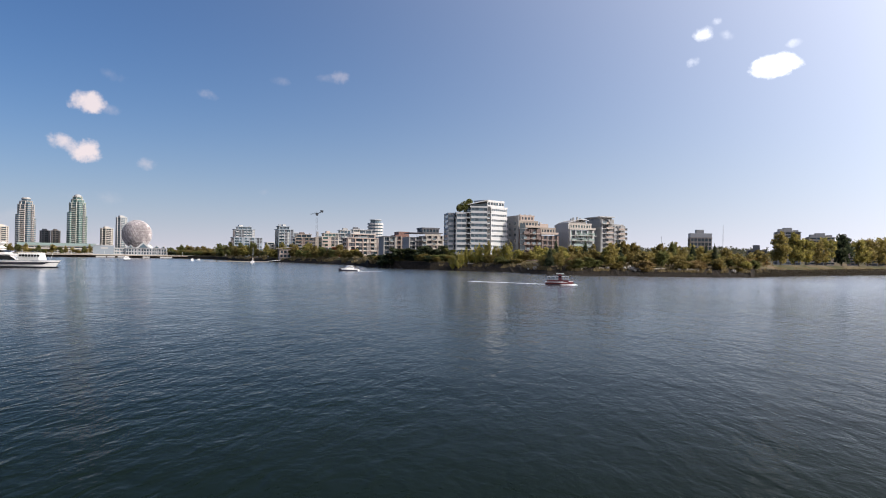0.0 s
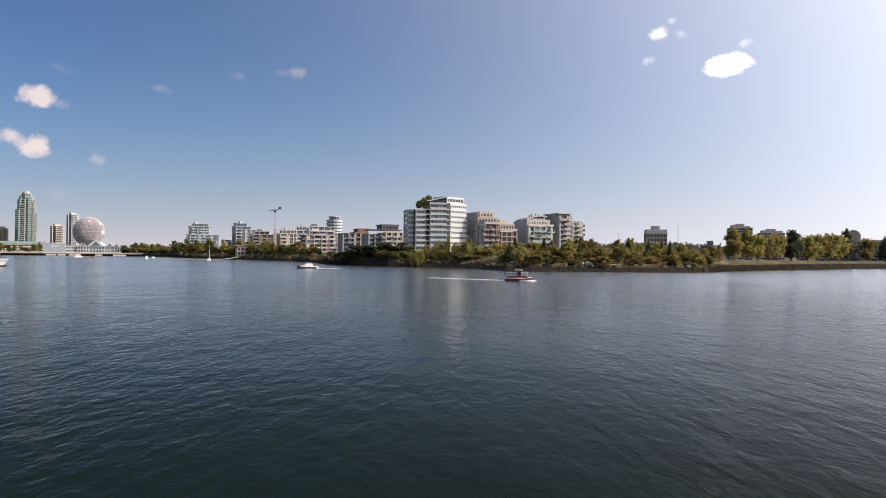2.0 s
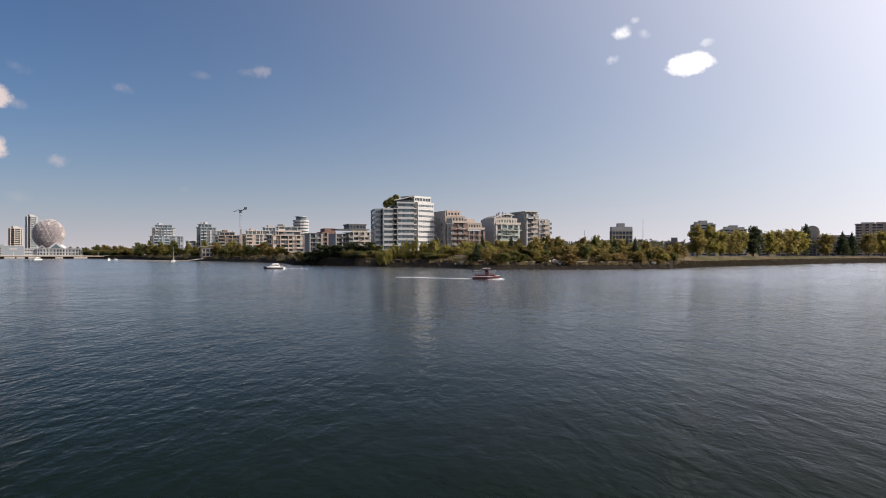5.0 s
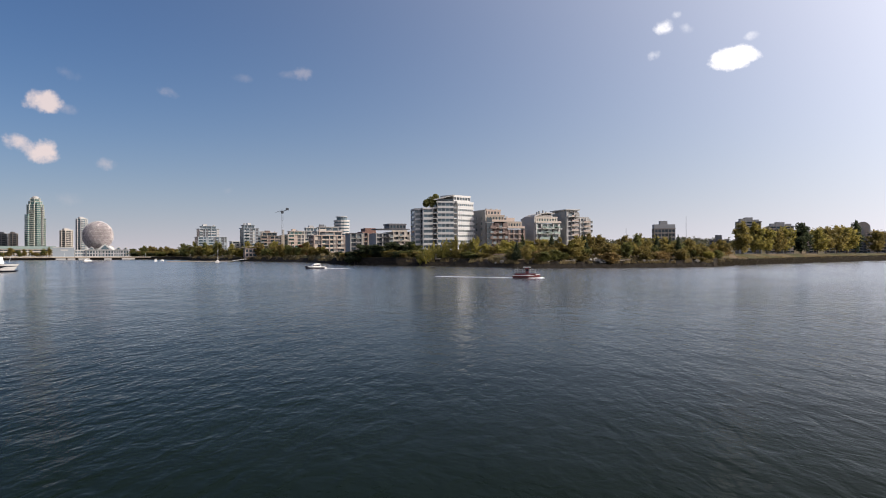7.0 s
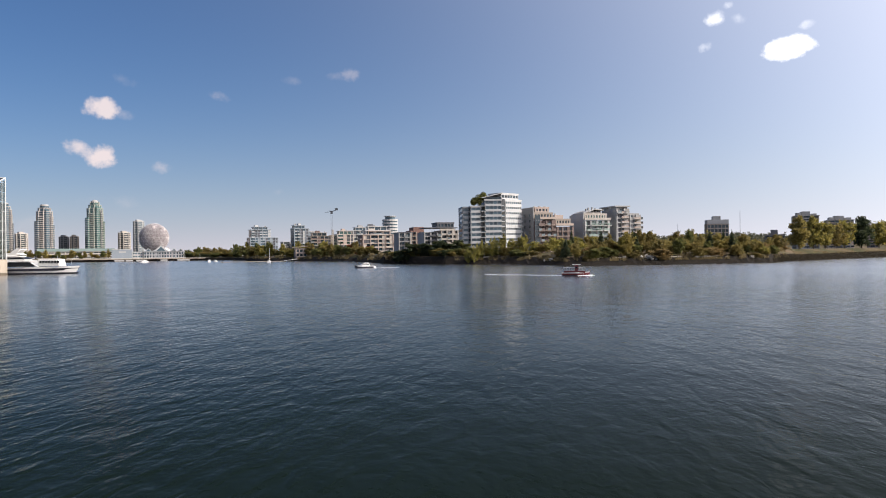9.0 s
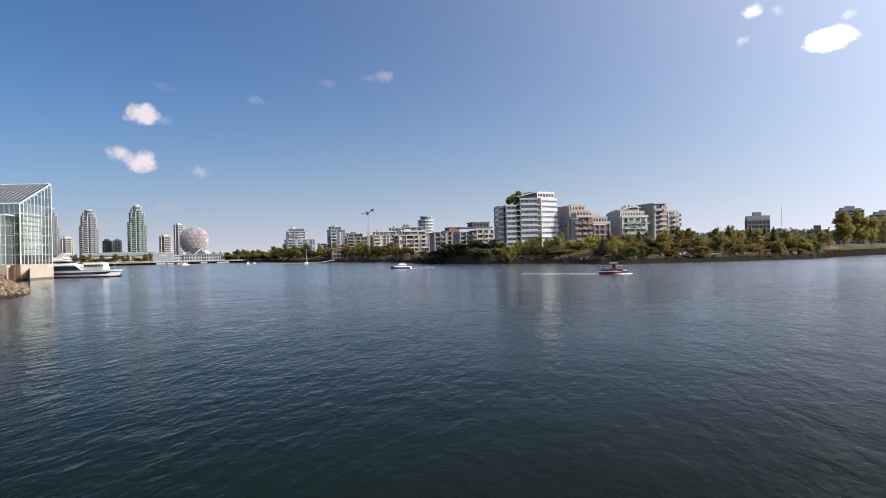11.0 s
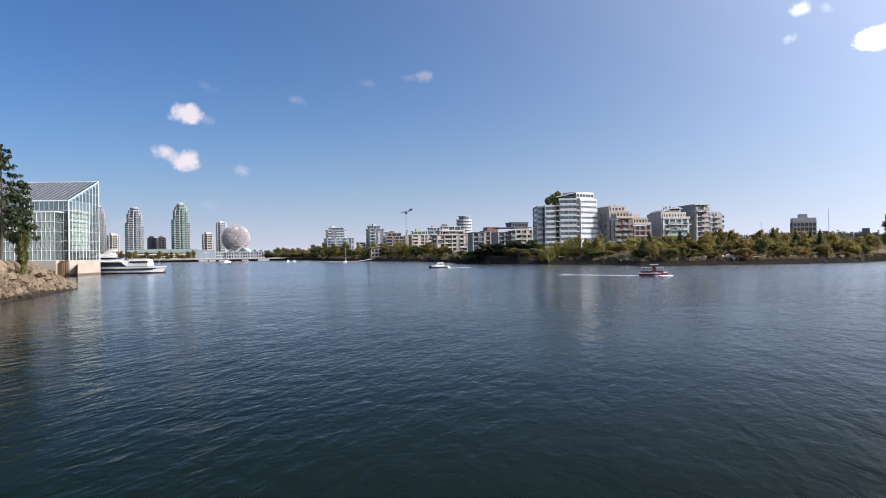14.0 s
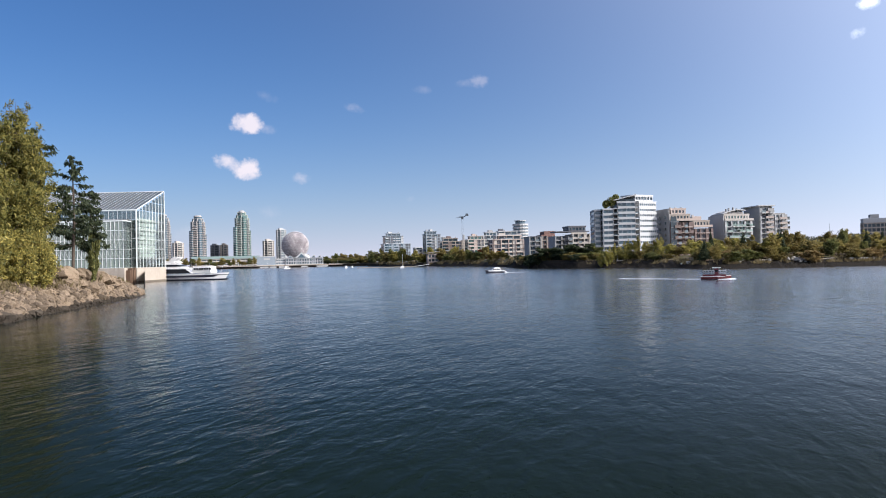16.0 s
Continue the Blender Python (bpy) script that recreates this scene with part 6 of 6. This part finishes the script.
BLOCKS = [block_mesh(i) for i in range(6)]
PALES = []
for q in BLOCKS[:4]:
    pale = q.copy()
    pale.materials[0] = M["rock_pale"]
    PALES.append(pale)
for az, up, s in ((38.4, 0.9, 2.6), (37.85, 0.95, 2.4), (37.4, 1.0, 2.9), (36.95, 0.95, 2.7), (36.55, 1.0, 2.4), (36.2, 0.92, 2.9), (35.75, 1.0, 2.2), (35.3, 0.95, 2.3),
                  (34.95, 0.75, 2.9), (34.5, 0.8, 2.3), (34.1, 0.65, 2.0), (35.65, 0.4, 2.5), (36.4, 0.62, 1.8), (37.1, 0.66, 1.9), (34.7, 0.45, 1.7), (37.7, 0.6, 1.6)):
    s0, bw, bh = shore_at(az)
    tagged(stone(BLOCKS, az, s0 + bw * up, s * 0.72, s * 0.16, name="boulder"), "large angular grey-brown boulder on the bank", "boulder", "bank boulders")
for i in range(300):
    az = 32.45 + 9.0 * rng.random() ** 0.8
    s0, bw, bh = shore_at(az)
    u = rng.uniform(-0.02, 0.9)
    stone(STONES if u > 0.07 else DARKS, az, s0 + bw * u, rng.uniform(0.55, 1.45) * (1.15 - 0.5 * u), 0.12, parent=ground)


def gravel(name, az0, az1, count, lo, hi, reach, mat, label, low=-0.03):
    """Countless bank stones as one mass of small angular lumps."""
    g = np.random.default_rng(count)
    vv, ff = [], []
    for _ in range(count):
        az = g.uniform(az0, az1)
        s0, bw, bh = shore_at(az)
        d = s0 + bw * g.uniform(low, reach)
        c = np.array(at(az, d, ground_z(az, d)))
        s = g.uniform(lo, hi)
        k = len(vv)
        pts = np.array([(1, 0, 0), (0, 1, 0), (-1, 0, 0), (0, -1, 0), (0, 0, 0.8), (0.5, 0.5, 0.6)]) * s * g.uniform(0.6, 1.2, (6, 3))
        an = g.uniform(0, 6.28)
        rot = np.array(((math.cos(an), -math.sin(an), 0), (math.sin(an), math.cos(an), 0), (0, 0, 1)))
        vv += [tuple(c + rot @ p) for p in pts]
        ff += [(k, k + 5, k + 4), (k, k + 1, k + 5), (k + 1, k + 4, k + 5), (k + 1, k + 2, k + 4), (k + 2, k + 3, k + 4), (k + 3, k, k + 4)]
    return tagged(new(name, raw_mesh(vv, ff, M[mat])), label, "stones", kind="stuff")


def tufts(name, az0, az1, count, lo, hi, reach0, reach1, mat, label, lean=1.5, gap=0.02):
    """Dry waterside grass as one mass of leaning blades."""
    g = np.random.default_rng(count + 1)
    vv, ff = [], []
    for _ in range(count):
        az = g.uniform(az0, az1)
        s0, bw, bh = shore_at(az)
        d = s0 + bw * reach0 + g.uniform(0, 1) ** lean * reach1
        if noise.noise(Vector((az * 1.7, d * 0.06, 0))) < gap:
            continue
        c = np.array(at(az, d, ground_z(az, d) - 0.05))
        for _k in range(4):
            h2, an = g.uniform(lo, hi), g.uniform(0, 6.28)
            side = np.array((math.cos(an), math.sin(an), 0)) * h2 * 0.22
            tip = np.array((g.normal() * 0.35 * h2, g.normal() * 0.35 * h2, h2))
            k = len(vv)
            p = c + np.array((g.normal() * 0.4, g.normal() * 0.4, 0))
            vv += [tuple(p - side), tuple(p + side), tuple(p + tip + side * 0.5), tuple(p + tip - side * 0.5)]
            ff += [(k, k + 1, k + 2), (k, k + 2, k + 3)]
    return tagged(new(name, raw_mesh(vv, ff, M[mat])), label, "grass", kind="stuff")


M["straw"] = leaf_material("dry_straw_grass", (0.22, 0.165, 0.085), (0.14, 0.115, 0.055))
tufts("shore_grass", -23.5, 1.0, 5500, 0.25, 0.9, 0.5, 30, "straw", "dry tan grass along the wooded shore")
tufts("far_shore_grass", 5, 16, 2500, 0.6, 1.8, 0.5, 40, "straw", "dry tan grass above the far shore")
tufts("lawn_edge_grass", -37, -23.5, 2500, 0.15, 0.4, 0.8, 14, "straw", "rough dry grass along the park's edge")
tufts("bank_grass", 33.5, 44, 2500, 0.2, 0.7, 0.7, 14, "straw", "dry grass above the near rocky bank")
# added dark blades that stand in for shade on the sunlit park bank
M["shade_blade"] = leaf_material("dark_bank_shade_blade", (0.028, 0.022, 0.014), (0.05, 0.04, 0.022))
tufts("bank_weed", -37, -22.2, 12000, 0.12, 0.4, 0.05, 9, "shade_blade", "dark brown blades added to shade the park's sea wall", 1.0, -9)
gravel("bank_stones", 32.45, 44, 4200, 0.2, 0.62, 1.05, "rock", "small grey-brown stones covering the near bank", 0.1)
gravel("wet_stones", 32.42, 44, 1500, 0.18, 0.5, 0.1, "rock_dark", "dark wet stones along the near waterline")
gravel("islet_stones", -23, -5.5, 5200, 0.1, 0.34, 1.1, "rock_dark", "dark wet stones on the islet's bank")
gravel("sea_wall_stones", -37, -23, 1500, 0.2, 0.6, 1.0, "rock_dark", "dark stones of the park's sea wall")
gravel("shore_stones", -5.5, 13, 3000, 0.12, 0.4, 1.0, "rock_dark", "dark stones along the far shore")
for az in (-14.0, -14.15, -13.85, -14.3, -13.7, -14.05, -13.95, -14.45, -13.4, -17.2, -17.5, -18.1, -18.5, -17.9, -17.7, -20.9, -20.8, -12.2, -11.9, -10.3, -19.2, -6.4, -6.9):
    tagged(stone(PALES, az, shore_at(az)[0] + rng.uniform(7, 12), rng.uniform(0.5, 1.5), 0.2, name="boulder"), "pale jagged boulder on the islet's shore", "boulder", "islet boulders")
for az, r in ((-14.6, 12), (-13.9, -8), (-18.3, 6), (-17.4, -14), (-12.0, 3), (-10.2, -5), (-15.8, 8), (-2.2, 4)):
    log = thing("driftwood_log", at(az, shore_at(az)[0] + 10, ground_z(az, shore_at(az)[0] + 10) + 0.25), az + r, "bleached driftwood log lying on a dark bank", "driftwood", "shore driftwood")
    bm = bmesh.new()
    limb(bm, (-2.2, 0, 0), (2.4, 0.4, 0.25), 0.26, 0.14, 8)
    part("stem", bm, M["drift"], log)
    bm = bmesh.new()
    limb(bm, (0.6, 0.2, 0.1), (1.5, -0.3, 0.9), 0.1, 0.04, 6)
    part("snag", bm, M["drift"], log)


# ---------------------------------------------------------------- wakes: low foam lines left on the water
def wake(name, start, end, w0, w1, seed, label, rise=0.065):
    g = np.random.default_rng(seed)
    p, q = Vector(start), Vector(end)
    along = (q - p).normalized()
    across = Vector((-along.y, along.x, 0))
    vv, ff = [], []
    for i in range(700):
        u = g.random() ** 1.5
        w = w0 + (w1 - w0) * u
        c = p.lerp(q, u) + across * g.normal() * w * 0.4
        a = along * g.uniform(0.25, 0.8)
        b2 = across * g.uniform(0.08, 0.25)
        up = Vector((0, 0, rise * g.uniform(0.4, 1.0) * (1 - 0.75 * u)))
        k = len(vv)
        vv += [tuple(c - a), tuple(c + b2), tuple(c + a), tuple(c - b2), tuple(c + up)]
        ff += [(k, k + 1, k + 4), (k + 1, k + 2, k + 4), (k + 2, k + 3, k + 4), (k + 3, k, k + 4)]
    ob = new(name, raw_mesh(vv, ff, M["foam"]))
    ob.location.z = 0.02
    return tagged(ob, label, "wake", kind="stuff")


wake("ferry_wake", at(-8.1, 163), at(-2.0, 176), 0.25, 1.2, 1, "thin white foam trail behind a ferry")
wake("bow_wave", at(-9.85, 162.0), at(-9.0, 161.3), 0.3, 0.5, 2, "white bow wave of a ferry", 0.16)
wake("motorboat_wake", at(6.2, 284), at(4.6, 288), 0.3, 1.5, 3, "thin white foam trail behind a motorboat")
